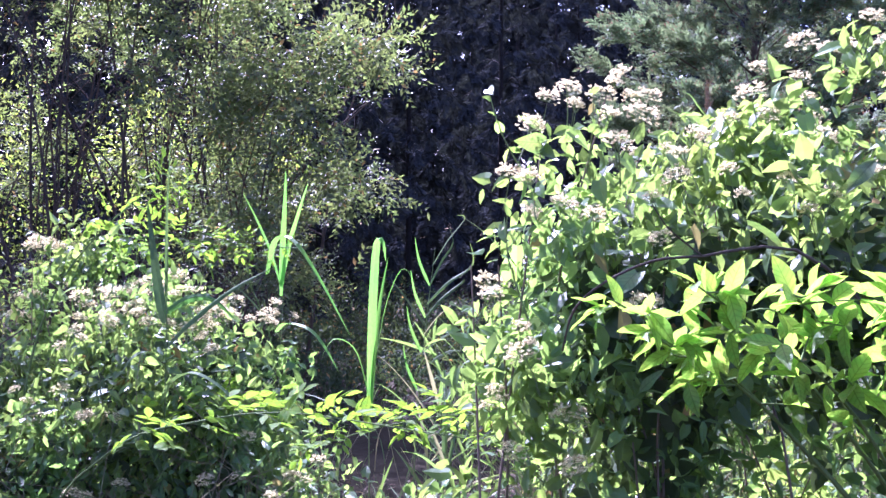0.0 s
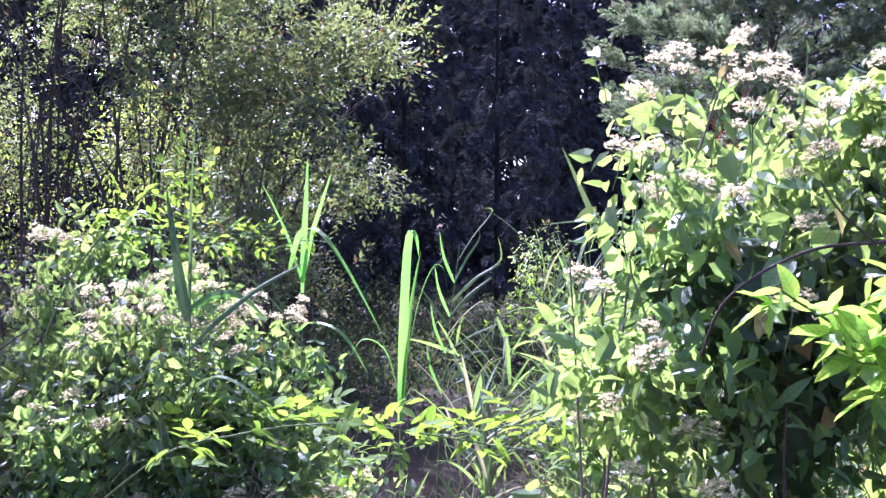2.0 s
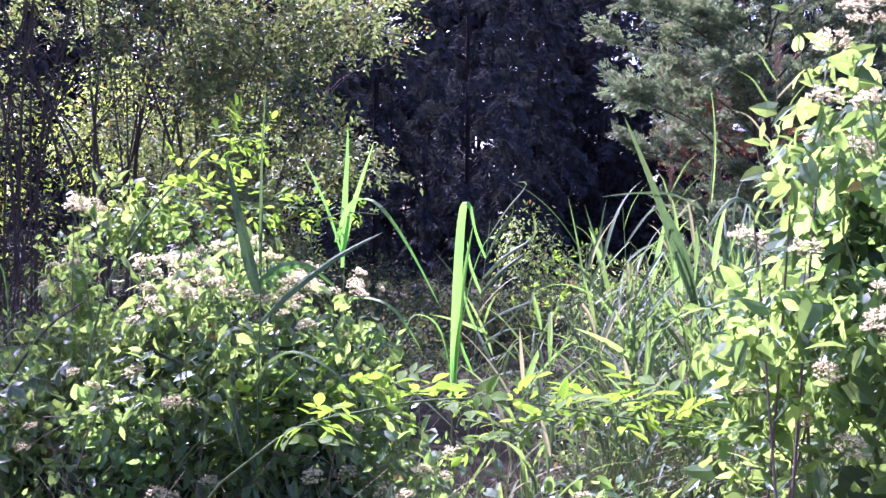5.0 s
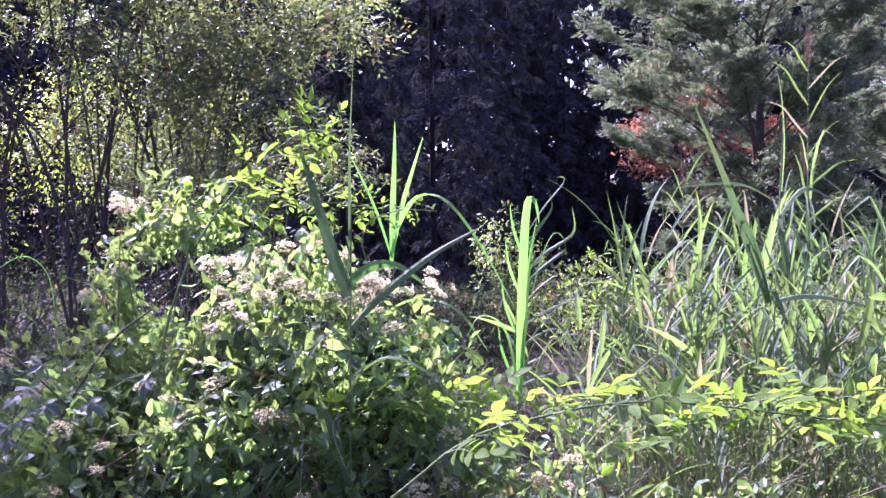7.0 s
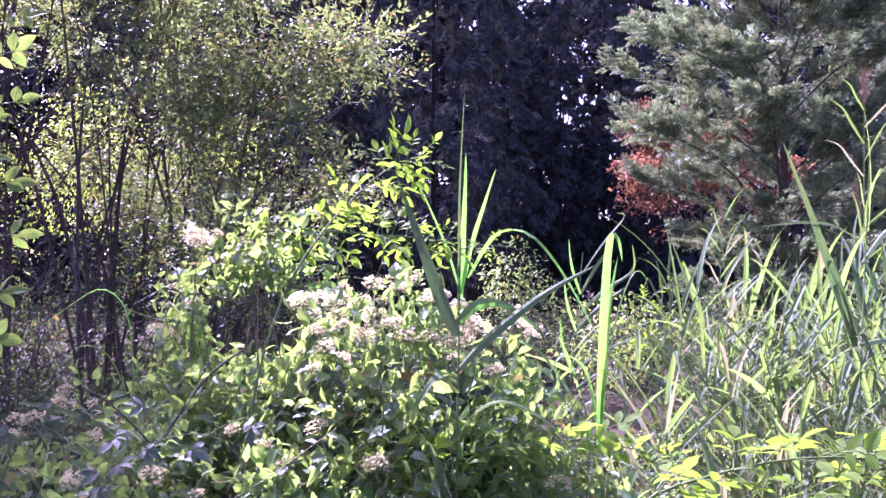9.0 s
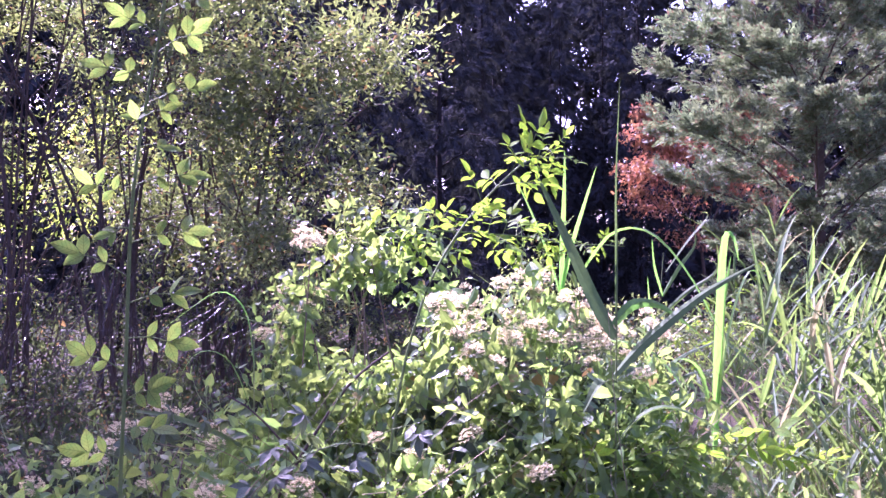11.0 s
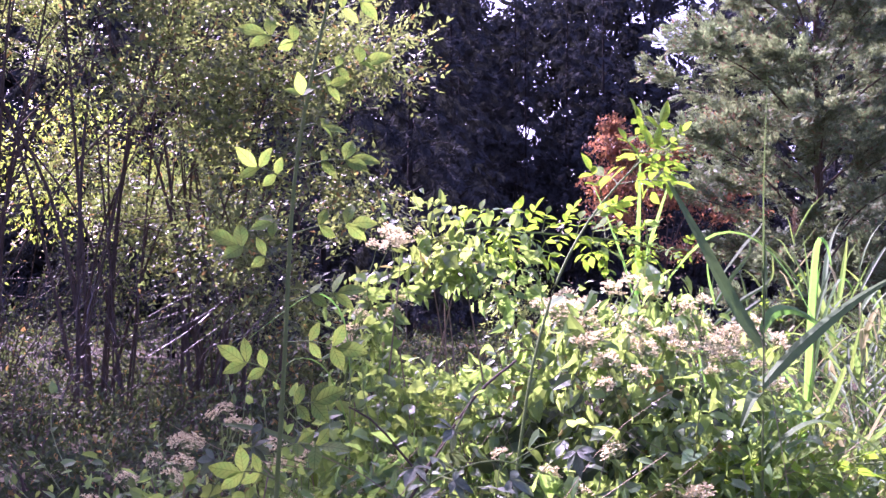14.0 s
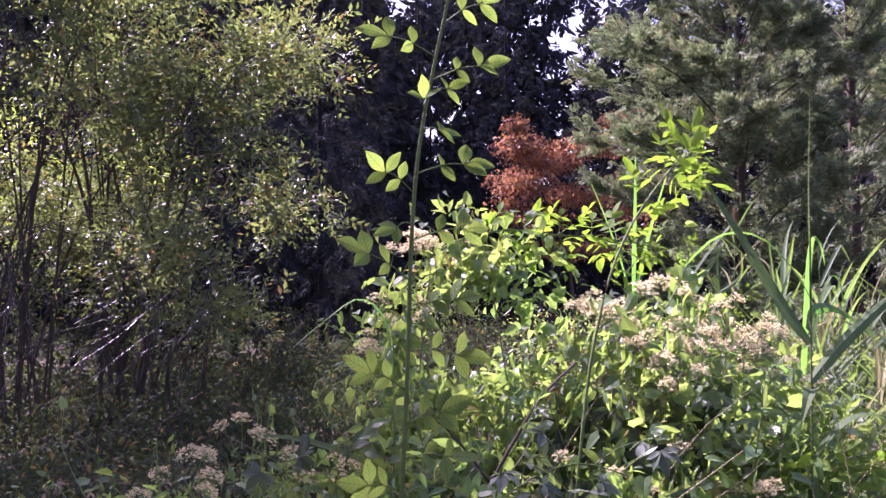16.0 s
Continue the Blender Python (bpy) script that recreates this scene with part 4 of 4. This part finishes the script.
    return tagged(ob, label, "dry stems", kind="stuff")


dry_stems("thin grey-brown dead stems tangled among low vines", 420, (-1.5, 0.35, 2.25, 2.95, 0.75), (0.2, 0.5))
dry_stems("thin straw-coloured dead stems among the reeds", 420, (0.1, 2.4, 3.1, 4.6, 0.6), (0.3, 0.7))
dry_stems("fine brown stems through the flowering vine", 260, (-1.9, -0.6, 2.7, 3.3, 1.0), (0.15, 0.4))

# ---- grass and low herbs ----


def grass(label, n, box, length, width, keep=None, wild=0.5):
    x, y = rng.uniform(box[0], box[1], n), rng.uniform(box[2], box[3], n)
    if keep is not None:
        ok = keep(x, y)
        x, y = x[ok], y[ok]
    k = len(x)
    b = np.stack([x, y, on_ground(x, y)], 1)
    ch = blades(b, rng.random(k) * 6.28, rng.uniform(0.02, wild, k), rng.uniform(*length, k), rng.uniform(*width, k), rng.uniform(0.2, 2.6, k))
    base = (box[0], box[2], 0)
    ob = new("grass", mesh_of("grass", [ch], [GRASS], base))
    ob.location = base
    return tagged(ob, label, "grass", kind="stuff")


grass("tangled green and straw-coloured sedge under reeds", 1500, (0.2, 2.8, 3.3, 6.2), (0.3, 0.8), (0.008, 0.02), lambda x, y: x > 0.2 * y - 0.45 + 0.1 * np.sin(9 * y), wild=1.0)
grass("fresh green grass in front of the reeds", 900, (-0.3, 2.2, 3.2, 4.6), (0.25, 0.6), (0.006, 0.014), wild=0.9)
grass("low green grass between the vine mounds", 420, (-0.7, 0.6, 2.6, 4.6), (0.2, 0.6), (0.006, 0.016))
grass("fine low grass among the vines", 350, (-0.7, 0.5, 2.3, 3.6), (0.3, 0.8), (0.005, 0.012))
grass("low grass along the path", 1300, (-2.2, 1.4, 1.6, 3.2), (0.2, 0.45), (0.005, 0.012), lambda x, y: y > 1.7 - 0.1 * x)
grass("thin shaded grass under the shrubs", 600, (-6, 4, 6.0, 12), (0.15, 0.45), (0.005, 0.012))


def herbs(label, n, box, height, size, material, layers=3):
    x, y = rng.uniform(box[0], box[1], n), rng.uniform(box[2], box[3], n)
    clump = 0.5 + 0.5 * np.sin(x * 2.1 + 1.3 * y) * np.cos(1.7 * y - x)
    z = on_ground(x, y) + height * clump * rng.random(n) + 0.02
    pos = np.stack([x, y, z], 1)
    rot = leaf_turns(np.tile([0, -0.2, 0.7], (n, 1)), 0.3, 1.0, 0.7)
    base = (box[0], box[2], 0)
    ob = new("undergrowth", mesh_of("undergrowth", [scatter(leaf_shape(1, 0.5, 2, 0.4, 0.3, 0.2, 0.2), pos, rot, size * rng.uniform(0.6, 1.4, n))], [material], base))
    ob.location = base
    return tagged(ob, label, "undergrowth", kind="stuff")


herbs("low leafy undergrowth in front of the vine mounds", 7000, (-1.7, 0.7, 2.2, 3.6), 0.7, 0.042, HERB)
# plants below the willow and behind carry their shade in the leaf colour
herbs("undergrowth below the willow, leaves coloured dark for shade", 8000, (-6.5, 1.2, 7.2, 11.5), 0.4, 0.06, SHADE_DARK)
herbs("mossy low plants in the clearing, coloured dark for shade", 7000, (-3.0, 11.0, 13.0, 26.0), 0.35, 0.13, SHADE_DARK)
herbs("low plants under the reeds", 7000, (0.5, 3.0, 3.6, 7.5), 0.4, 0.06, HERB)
herbs("low plants behind the willow stems, coloured dark for shade", 9000, (-9.0, 0.5, 10.5, 15.5), 0.5, 0.09, SHADE_DARK)
herbs("rank weeds behind the thicket, coloured dark for shade", 6000, (-14.0, -1.0, 15.5, 28.0), 0.8, 0.14, SHADE_DARK)
herbs("fallen dry leaves on the ground", 3500, (-4, 3, 2, 6), 0.03, 0.05, DRY)

# ---- shrubs farther off ----


def shrub(label, foot, blobs, n, size, material=None, widest=0.45, width=0.42, stems=9, depth=0.6):
    top = thing("shrub", foot, label, "shrub", "shrubs")
    foot = np.array(foot, float)
    pos, out = shell(blobs, n, depth)
    part("crown", mesh_of("crown", [scatter(leaf_shape(1, width, 2, widest, 0.25, 0.15, 0.15), pos, leaf_turns(out, 0.3, 0.9, 0.6), size * rng.uniform(0.6, 1.3, n))], [material or HERB], foot), top)
    bl = np.array(blobs)
    for _ in range(stems):
        b = bl[rng.integers(len(bl))]
        tip = b[:3] + unit(rng.normal(size=3)) * b[3:] * 0.8
        part("stem", mesh_of("stem", [tube(bend([foot + rng.normal(0, 0.05, 3) * [1, 1, 0], (foot + tip) / 2 + rng.normal(0, 0.08, 3), tip], 8), np.linspace(0.012, 0.004, 8), 5)], [BARK], foot, True), top)
    return top


shrub("small sunlit shrub with yellow-green leaves", (1.4, 12.6, 0), [(1.35, 12.6, 1.3, 0.45, 0.4, 0.5), (1.6, 12.6, 0.8, 0.7, 0.5, 0.6)], 1500, 0.07)
shrub("low rounded sunlit shrub behind the reeds", (2.2, 10.6, 0), [(2.0, 10.6, 0.6, 0.7, 0.5, 0.55), (2.8, 10.7, 0.6, 0.7, 0.5, 0.5)], 2200, 0.06)

# ---- willow thicket ----
# the tall ellipsoid at x = -7.55 is out of view, sized to cast shade
WILLOWS = [(-1.75, 10.3, 3.4, 1.05, 0.9, 1.3), (-1.45, 10.0, 2.0, 0.8, 0.8, 0.85), (-2.35, 10.2, 4.7, 1.4, 1.0, 1.2), (-4.4, 11.4, 5.4, 1.7, 0.9, 1.2), (-7.55, 11.4, 7.6, 2.1, 1.6, 3.7), (-2.1, 10.2, 1.7, 0.7, 0.7, 0.8), (-1.9, 9.9, 2.7, 0.9, 0.7, 1.0), (-2.3, 10.0, 3.7, 0.9, 0.7, 0.9),
           (-3.1, 12.4, 3.0, 1.2, 0.7, 1.5), (-5.2, 12.5, 3.0, 1.5, 0.7, 1.8), (-7.6, 12.4, 3.0, 1.5, 0.7, 1.8)]


def willow_twig(seed, n=9):
    """A short twig with narrow leaves to both sides."""
    g = np.random.default_rng(seed)
    shape = (np.array([(0, 0, 0), (0.42, 0.2, 0.04), (0.42, -0.2, 0.04), (0.45, 0, -0.02), (1, 0, -0.12)]), np.array([(0, 3, 1), (3, 4, 1), (0, 2, 3), (3, 2, 4)]))
    x = np.linspace(0.05, 0.95, n)
    pos = np.stack([x * 0.26, g.normal(0, 0.006, n), g.normal(0, 0.006, n) - 0.03 * x * x], 1)
    sg = np.where(np.arange(n) % 2, 1.0, -1.0)
    d = np.stack([np.full(n, 0.7), sg * g.uniform(0.4, 1.0, n), g.normal(0, 0.4, n)], 1)
    z = np.stack([g.normal(0, 0.4, n), g.normal(0, 0.4, n), np.ones(n)], 1)
    return scatter(shape, pos, turn(d, z), g.uniform(0.045, 0.086, n))


def willow():
    foot = np.array([-3.4, 11.0, 0.0])
    top = thing("willow", foot, "many-stemmed willow thicket with small grey-green leaves", "willow")
    mid, away = shell(lumpy(WILLOWS, 150, 0.42, 0.72), 290, 0.6, 1.1)
    keep = (mid[:, 0] > -2.8) | (mid[:, 1] > 11.6) | (mid[:, 2] > 3.1) | (rng.random(len(mid)) < 0.15)
    mid, away = mid[keep], away[keep]
    wide = rng.uniform(0.16, 0.45, len(mid))
    which = np.repeat(np.arange(len(mid)), np.maximum(4, (400 * wide ** 2)).astype(int))
    n = len(which)
    pos = mid[which] + rng.normal(0, 0.5, (n, 3)) * wide[which, None] * [1, 1, 0.55]
    out = unit(away[which] * 0.6 + unit(pos - mid[which]))
    d = unit(out * 0.8 + rng.normal(0, 0.75, (n, 3)) + [0, 0, -0.05])
    rot = turn(d, unit(rng.normal(0, 0.5, (n, 3)) + [0, 0, 1]))
    s = rng.uniform(0.8, 1.5, n)
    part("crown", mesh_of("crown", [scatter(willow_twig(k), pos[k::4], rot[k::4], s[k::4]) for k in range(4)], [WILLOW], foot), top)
    # three dense crowns out of view, added to shade the left vine mounds
    pos, out = shell([WILLOWS[4]], 3600, 0.9)
    m = len(pos)
    rot = turn(unit(out + rng.normal(0, 0.75, (m, 3))), unit(rng.normal(0, 0.5, (m, 3)) + [0, 0, 1]))
    part("crown", mesh_of("unseen_shade_crown", [scatter(willow_twig(9), pos, rot, rng.uniform(1.0, 1.7, m))], [WILLOW], foot), top)
    pos, out = shell([(-7.0, 11.4, 9.65, 1.35, 1.2, 1.6)], 3600, 0.9)
    m = len(pos)
    rot = turn(unit(out + rng.normal(0, 0.75, (m, 3))), unit(rng.normal(0, 0.5, (m, 3)) + [0, 0, 1]))
    part("crown", mesh_of("unseen_shade_crown", [scatter(willow_twig(10), pos, rot, rng.uniform(1.1, 1.8, m))], [WILLOW], foot), top)
    pos, out = shell([(-6.55, 11.4, 10.2, 0.55, 0.9, 0.7)], 380, 0.9)
    m = len(pos)
    rot = turn(unit(out + rng.normal(0, 0.75, (m, 3))), unit(rng.normal(0, 0.5, (m, 3)) + [0, 0, 1]))
    part("crown", mesh_of("unseen_shade_crown", [scatter(willow_twig(11), pos, rot, rng.uniform(0.8, 1.2, m))], [WILLOW], foot), top)
    for i in range(60):
        cx = (-2.3, -3.3, -4.6, -6.2)[i % 4]
        f = np.array([cx + rng.normal(0, 0.22), 10.7 + rng.normal(0, 0.25), 0.0])
        tip = np.array([cx + rng.normal(0.1, 1.1), f[1] + rng.normal(0, 0.5), rng.uniform(3.2, 6.5)])
        mid = f * 0.5 + tip * 0.5 + np.array([(f[0] - tip[0]) * 0.12 + rng.normal(0, 0.08), rng.normal(0, 0.1), 0.25])
        line = bend([f, mid, tip], 14)
        r = rng.uniform(0.010, 0.030)
        limb = part("limb", mesh_of("limb", [tube(line, np.linspace(r, 0.006, 14), 6)], [BARK], foot, True), top)
        for _ in range(5):
            k = rng.integers(4, 13)
            q = line[k]
            e = q + unit(np.array([rng.normal(), rng.normal(0, 0.7), rng.uniform(0.0, 1.2)])) * rng.uniform(0.4, 1.1)
            part("branch", mesh_of("branch", [tube(bend([q, (q + e) / 2 + [0, 0, 0.06], e], 6), np.linspace(r * 0.35, 0.003, 6), 4)], [BARK], foot, True), limb)
    chunks = []
    for _ in range(330):
        q = np.array([rng.uniform(-6.0, -1.8), rng.uniform(8.6, 10.4), rng.uniform(0.0, 1.3)])
        e = q + np.array([rng.normal(0.2, 0.28), rng.normal(0, 0.2), rng.uniform(0.1, 0.75)])
        chunks.append(tube(bend([q, (q + e) / 2 + [rng.normal(0, 0.06), 0, rng.normal(0.05, 0.05)], e], 7), np.linspace(0.0055, 0.0025, 7), 3))
    part("twig_tangle", mesh_of("twig_tangle", chunks, [SHINY_TWIG], foot, True), top, "bare shiny lower twigs", kind="stuff")
    return top


willow_tree = willow()
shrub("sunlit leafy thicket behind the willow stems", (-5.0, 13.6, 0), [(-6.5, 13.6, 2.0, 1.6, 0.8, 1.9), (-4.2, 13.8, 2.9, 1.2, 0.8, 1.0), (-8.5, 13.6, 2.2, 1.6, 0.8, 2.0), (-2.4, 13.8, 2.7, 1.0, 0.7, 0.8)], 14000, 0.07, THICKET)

# dark-coloured shrubs added where the view is only deep shade
for x, y, h in ((-8.0, 12.6, 1.2), (-6.6, 12.4, 1.1), (-5.2, 12.6, 1.2), (-3.8, 12.3, 1.7), (-2.4, 12.5, 1.7), (-1.0, 12.6, 1.1), (-9.4, 12.6, 1.2),
                (0.2, 11.6, 0.85), (1.1, 11.9, 0.8), (2.0, 11.6, 0.8), (3.0, 12.0, 0.8), (4.0, 12.4, 0.8), (-1.4, 8.9, 0.55), (-2.6, 9.1, 0.5), (-0.6, 9.6, 0.6), (-3.9, 9.3, 0.55), (-5.2, 9.4, 0.6), (0.6, 11.5, 0.5), (-0.4, 12.5, 0.7), (-1.9, 7.2, 0.35), (-3.2, 7.0, 0.4)):
    shrub("low shrub below the willow, coloured dark for shade", (x, y, 0), [(x, y, h * 0.6, 0.6, 0.45, h * 0.6), (x + 0.5, y + 0.2, h * 0.5, 0.6, 0.4, h * 0.5)], 2100 if h > 1 else 1400, 0.055, SHADE_DARK, stems=5)

# ---- conifers ----


def spray_shape(n=9, length=1.0, thin=0.10, seed=1):
    """A flat feathery spray of narrow tufts along +x."""
    g = np.random.default_rng(seed)
    v, f = [], []
    for i in range(n):
        u = i / n
        a = (0.75 - 0.35 * u) * (1 if i % 2 else -1) * g.uniform(0.7, 1.2)
        p = np.array([u * length * 0.75, 0, g.normal(0, 0.03)])
        d = np.array([math.cos(a), math.sin(a), g.normal(0, 0.25)]) * length * (0.5 - 0.2 * u)
        s = unit(np.cross(d, [0.3 * g.normal(), 0.3 * g.normal(), 1])) * thin * length * 0.5
        k = len(v)
        v += [p, p + d * 0.5 + s, p + d, p + d * 0.5 - s]
        f += [(k, k + 1, k + 2), (k, k + 2, k + 3)]
    return np.array(v), np.array(f)


def conifer(name, label, foot, height, radius, low, limbs, per_limb, spray, material, seed, droop=0.2, strands=False, group="conifers", trunk_r=0.1, rise=0.25, plume_count=9, tufts=(9, 0.16, 11, 0.13), wood_skin=None):
    g = np.random.default_rng(seed)
    foot = np.array(foot, float)
    top = thing(name, foot, label, "conifer", group)
    line = foot + np.stack([0.03 * np.sin(np.linspace(0, 5, 12)), 0 * np.linspace(0, 1, 12), np.linspace(0, height, 12)], 1)
    part("trunk", mesh_of("trunk", [tube(line, np.linspace(trunk_r, 0.01, 12), 8)], [wood_skin or BARK], foot, True), top)
    wood, pos, xs_, zs_ = [], [], [], []
    for i in range(limbs):
        u = (i + g.random()) / limbs
        z = low + (height - low) * u
        reach = radius * (1 - u) ** 0.75 * g.uniform(0.6, 1.1) * min(1, 0.45 + 2.5 * u)
        az = i * 2.4 + g.normal(0, 0.3)
        h = np.array([math.cos(az), math.sin(az), 0])
        p0 = foot + [0, 0, z]
        tip = p0 + h * reach + [0, 0, reach * (rise - droop)]
        limb = bend([p0, p0 + h * reach * 0.5 + [0, 0, reach * rise * 0.7], tip], 8)
        wood.append(tube(limb, np.linspace(max(0.006, 0.012 * reach), 0.003, 8), 4))
        plumes = max(3, int(plume_count * (0.35 + 0.65 * reach / radius)))
        for _ in range(plumes):
            t = 0.2 + 0.8 * g.random() ** 0.7
            q = limb[min(int(t * 7.99), 7)]
            side = np.array([-h[1], h[0], 0]) * g.choice([-1, 1])
            d = unit(h * 0.9 + side * g.uniform(0.1, 1.1) + np.array([0, 0, -1.5 if strands else g.uniform(0.0, 1.1)]) + g.normal(0, 0.2, 3))
            length = max(0.25, reach * 0.42) * (1.15 - 0.7 * t) * g.uniform(0.7, 1.3)
            k = max(3, int(per_limb * (0.5 + length)))
            at = q + d * (length * g.random((k, 1))) + g.normal(0, 0.1 * length, (k, 3)) * [1, 1, 0.6]
            pos.append(at)
            xs_.append(d * 1.3 + g.normal(0, 0.45, (k, 3))), zs_.append(np.array([0, 0, 1.0]) + g.normal(0, 0.5, (k, 3)))
    part("branchwork", mesh_of("branchwork", wood, [wood_skin or BARK], foot, True), top, kind="stuff")
    pos, d, zz = np.concatenate(pos), np.concatenate(xs_), np.concatenate(zs_)
    m = len(pos) // 2
    s = spray * g.uniform(0.6, 1.3, len(pos))
    rot = turn(d, zz)
    part("crown", mesh_of("crown", [scatter(spray_shape(tufts[0], 1, tufts[1], 1), pos[:m], rot[:m], s[:m]), scatter(spray_shape(tufts[2], 1, tufts[3], 2), pos[m:], rot[m:], s[m:])], [material], foot), top)
    return top


conifer("cedar", "grey-green cedar with feathery upswept branches", (2.70, 8.1, 0), 7.0, 1.5, 0.4, 130, 40, 0.10, CEDAR, 11, 0.0, rise=0.6, trunk_r=0.045, plume_count=19, tufts=(8, 0.12, 9, 0.10))
conifer("cedar", "grey-green cedar with feathery upswept branches", (4.9, 9.2, 0), 7.5, 1.8, 0.4, 110, 28, 0.13, CEDAR, 12, 0.0, rise=0.6, trunk_r=0.07, plume_count=14, tufts=(8, 0.12, 9, 0.10))
conifer("cedar", "dark cedar standing behind the reeds", (7.0, 10.5, 0), 8.0, 2.0, 0.4, 60, 10, 0.24, CEDAR, 13, 0.0, rise=0.7, trunk_r=0.08)

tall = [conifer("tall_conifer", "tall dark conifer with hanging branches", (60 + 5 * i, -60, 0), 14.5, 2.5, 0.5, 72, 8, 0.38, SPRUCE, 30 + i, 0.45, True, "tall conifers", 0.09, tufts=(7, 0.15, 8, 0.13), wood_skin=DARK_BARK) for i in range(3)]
k = 0
# the row at y = -11 is unseen, added to block skylight behind the camera
for y, x0, x1, step in ((29.5, -16, 28, 2.5), (-11, -14, 16, 4.8)):
    x = x0
    while x < x1:
        copy_thing(tall[k % 3], Matrix.Translation((x + rng.normal(0, 0.5), y + rng.normal(0, 0.6), 0)) @ Matrix.Rotation(rng.random() * 6.28, 4, "Z") @ Matrix.Scale(rng.uniform(0.75, 1.0), 4))
        x += step * rng.uniform(0.8, 1.2)
        k += 1
# trees left of x = -8 are out of view, added to block sun and sky
for x, y, sc in ((-2.2, 16.4, 0.74), (-4.6, 16.8, 0.60), (-7.0, 16.6, 0.55), (-9.3, 15.3, 1.12), (-11.2, 15.8, 1.25), (-13.2, 15.5, 1.25), (-3.4, 18.6, 0.8), (-1.9, 20.2, 0.85),
                 (-0.7, 18.4, 0.80), (1.3, 20.5, 0.85), (3.0, 24.5, 0.85), (2.2, 27.0, 0.95), (5.2, 32.0, 0.95), (7.0, 32.5, 0.95), (8.8, 32.2, 0.9), (-8.4, 0.5, 0.95), (-9.2, 4.4, 1.0), (-8.2, -3.6, 1.0), (-10.2, 8.2, 1.0)):
    copy_thing(tall[k % 3], Matrix.Translation((x, y, 0)) @ Matrix.Rotation(rng.random() * 6.28, 4, "Z") @ Matrix.Scale(sc, 4))
    k += 1
for o in tall:
    for c in list(o.children):
        bpy.data.objects.remove(c)
    bpy.data.objects.remove(o)

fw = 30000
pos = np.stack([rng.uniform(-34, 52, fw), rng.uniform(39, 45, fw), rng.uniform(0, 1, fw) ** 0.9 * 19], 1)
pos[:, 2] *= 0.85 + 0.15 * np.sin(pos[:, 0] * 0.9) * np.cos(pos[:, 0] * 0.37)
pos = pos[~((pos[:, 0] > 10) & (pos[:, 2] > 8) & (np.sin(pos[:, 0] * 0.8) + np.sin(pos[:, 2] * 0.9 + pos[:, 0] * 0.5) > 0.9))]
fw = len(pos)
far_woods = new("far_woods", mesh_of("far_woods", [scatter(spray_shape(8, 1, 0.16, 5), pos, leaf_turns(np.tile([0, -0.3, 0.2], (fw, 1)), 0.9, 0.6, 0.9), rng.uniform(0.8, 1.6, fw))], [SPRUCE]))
tagged(far_woods, "dark dense conifer wood in the distance", "woods", kind="stuff")

# ---- red maple ----


def red_maple():
    foot = np.array([9.7, 26.0, 0.0])
    big = 1.33
    top = thing("maple", foot, "small red-leaved maple with layered branches", "maple")
    part("trunk", mesh_of("trunk", [tube(bend([foot, foot + [0.05, 0, 0.8], foot + [-0.1, 0, 2.3]], 8), np.linspace(0.07, 0.04, 8), 8)], [BARK], foot, True), top)
    pos = []
    for dx, dz, rx in ((-1.2, 4.45, 0.4), (-1.1, 4.0, 0.8), (-0.5, 3.7, 1.0), (0.9, 4.1, 0.7), (1.1, 4.6, 0.5), (-1.3, 3.2, 0.9), (0.4, 3.0, 1.3), (1.7, 3.3, 0.9), (-0.8, 2.5, 1.1), (1.5, 2.6, 1.1), (0.1, 4.0, 0.6), (-1.5, 2.8, 0.6), (0.2, 1.8, 1.5)):
        rx = rx * big
        c = foot + [dx * big, rng.normal(0, 0.3), dz * big]
        part("branch", mesh_of("branch", [tube(bend([foot + [-0.1, 0, 2.0], (c + foot + [0, 0, 1.6]) / 2 + [0, 0, 0.15], c], 7), np.linspace(0.03, 0.006, 7), 5)], [BARK], foot, True), top)
        n = int((1150 if dz > 2.9 else 420) * rx)
        a = unit(rng.normal(size=(n, 3))) * (rng.random((n, 1)) ** 0.75) * [rx, rx * 0.9, 0.42]
        pos.append(c + a)
    pos = np.concatenate(pos)
    n = len(pos)
    part("crown", mesh_of("crown", [scatter(leaf_shape(1, 0.45, 2, 0.4, 0.2, 0.2, 0.2), pos, leaf_turns(np.tile([0, 0, 0.3], (n, 1)), 0.5, 0.9, 0.8), rng.uniform(0.09, 0.17, n))], [MAPLE], foot), top)


red_maple()

# ---- unseen willow boughs, added to shade the ground ----
pos, out = shell([(-5.0, 11.6, 6.3, 1.8, 0.9, 1.3)], 1500, 0.9)
rot = turn(unit(out + rng.normal(0, 0.75, (len(pos), 3))), unit(rng.normal(0, 0.5, (len(pos), 3)) + [0, 0, 1]))
part("crown", mesh_of("unseen_shade_crown", [scatter(willow_twig(12), pos, rot, rng.uniform(1.0, 1.6, len(pos)))], [WILLOW], np.array(willow_tree.location)), willow_tree)
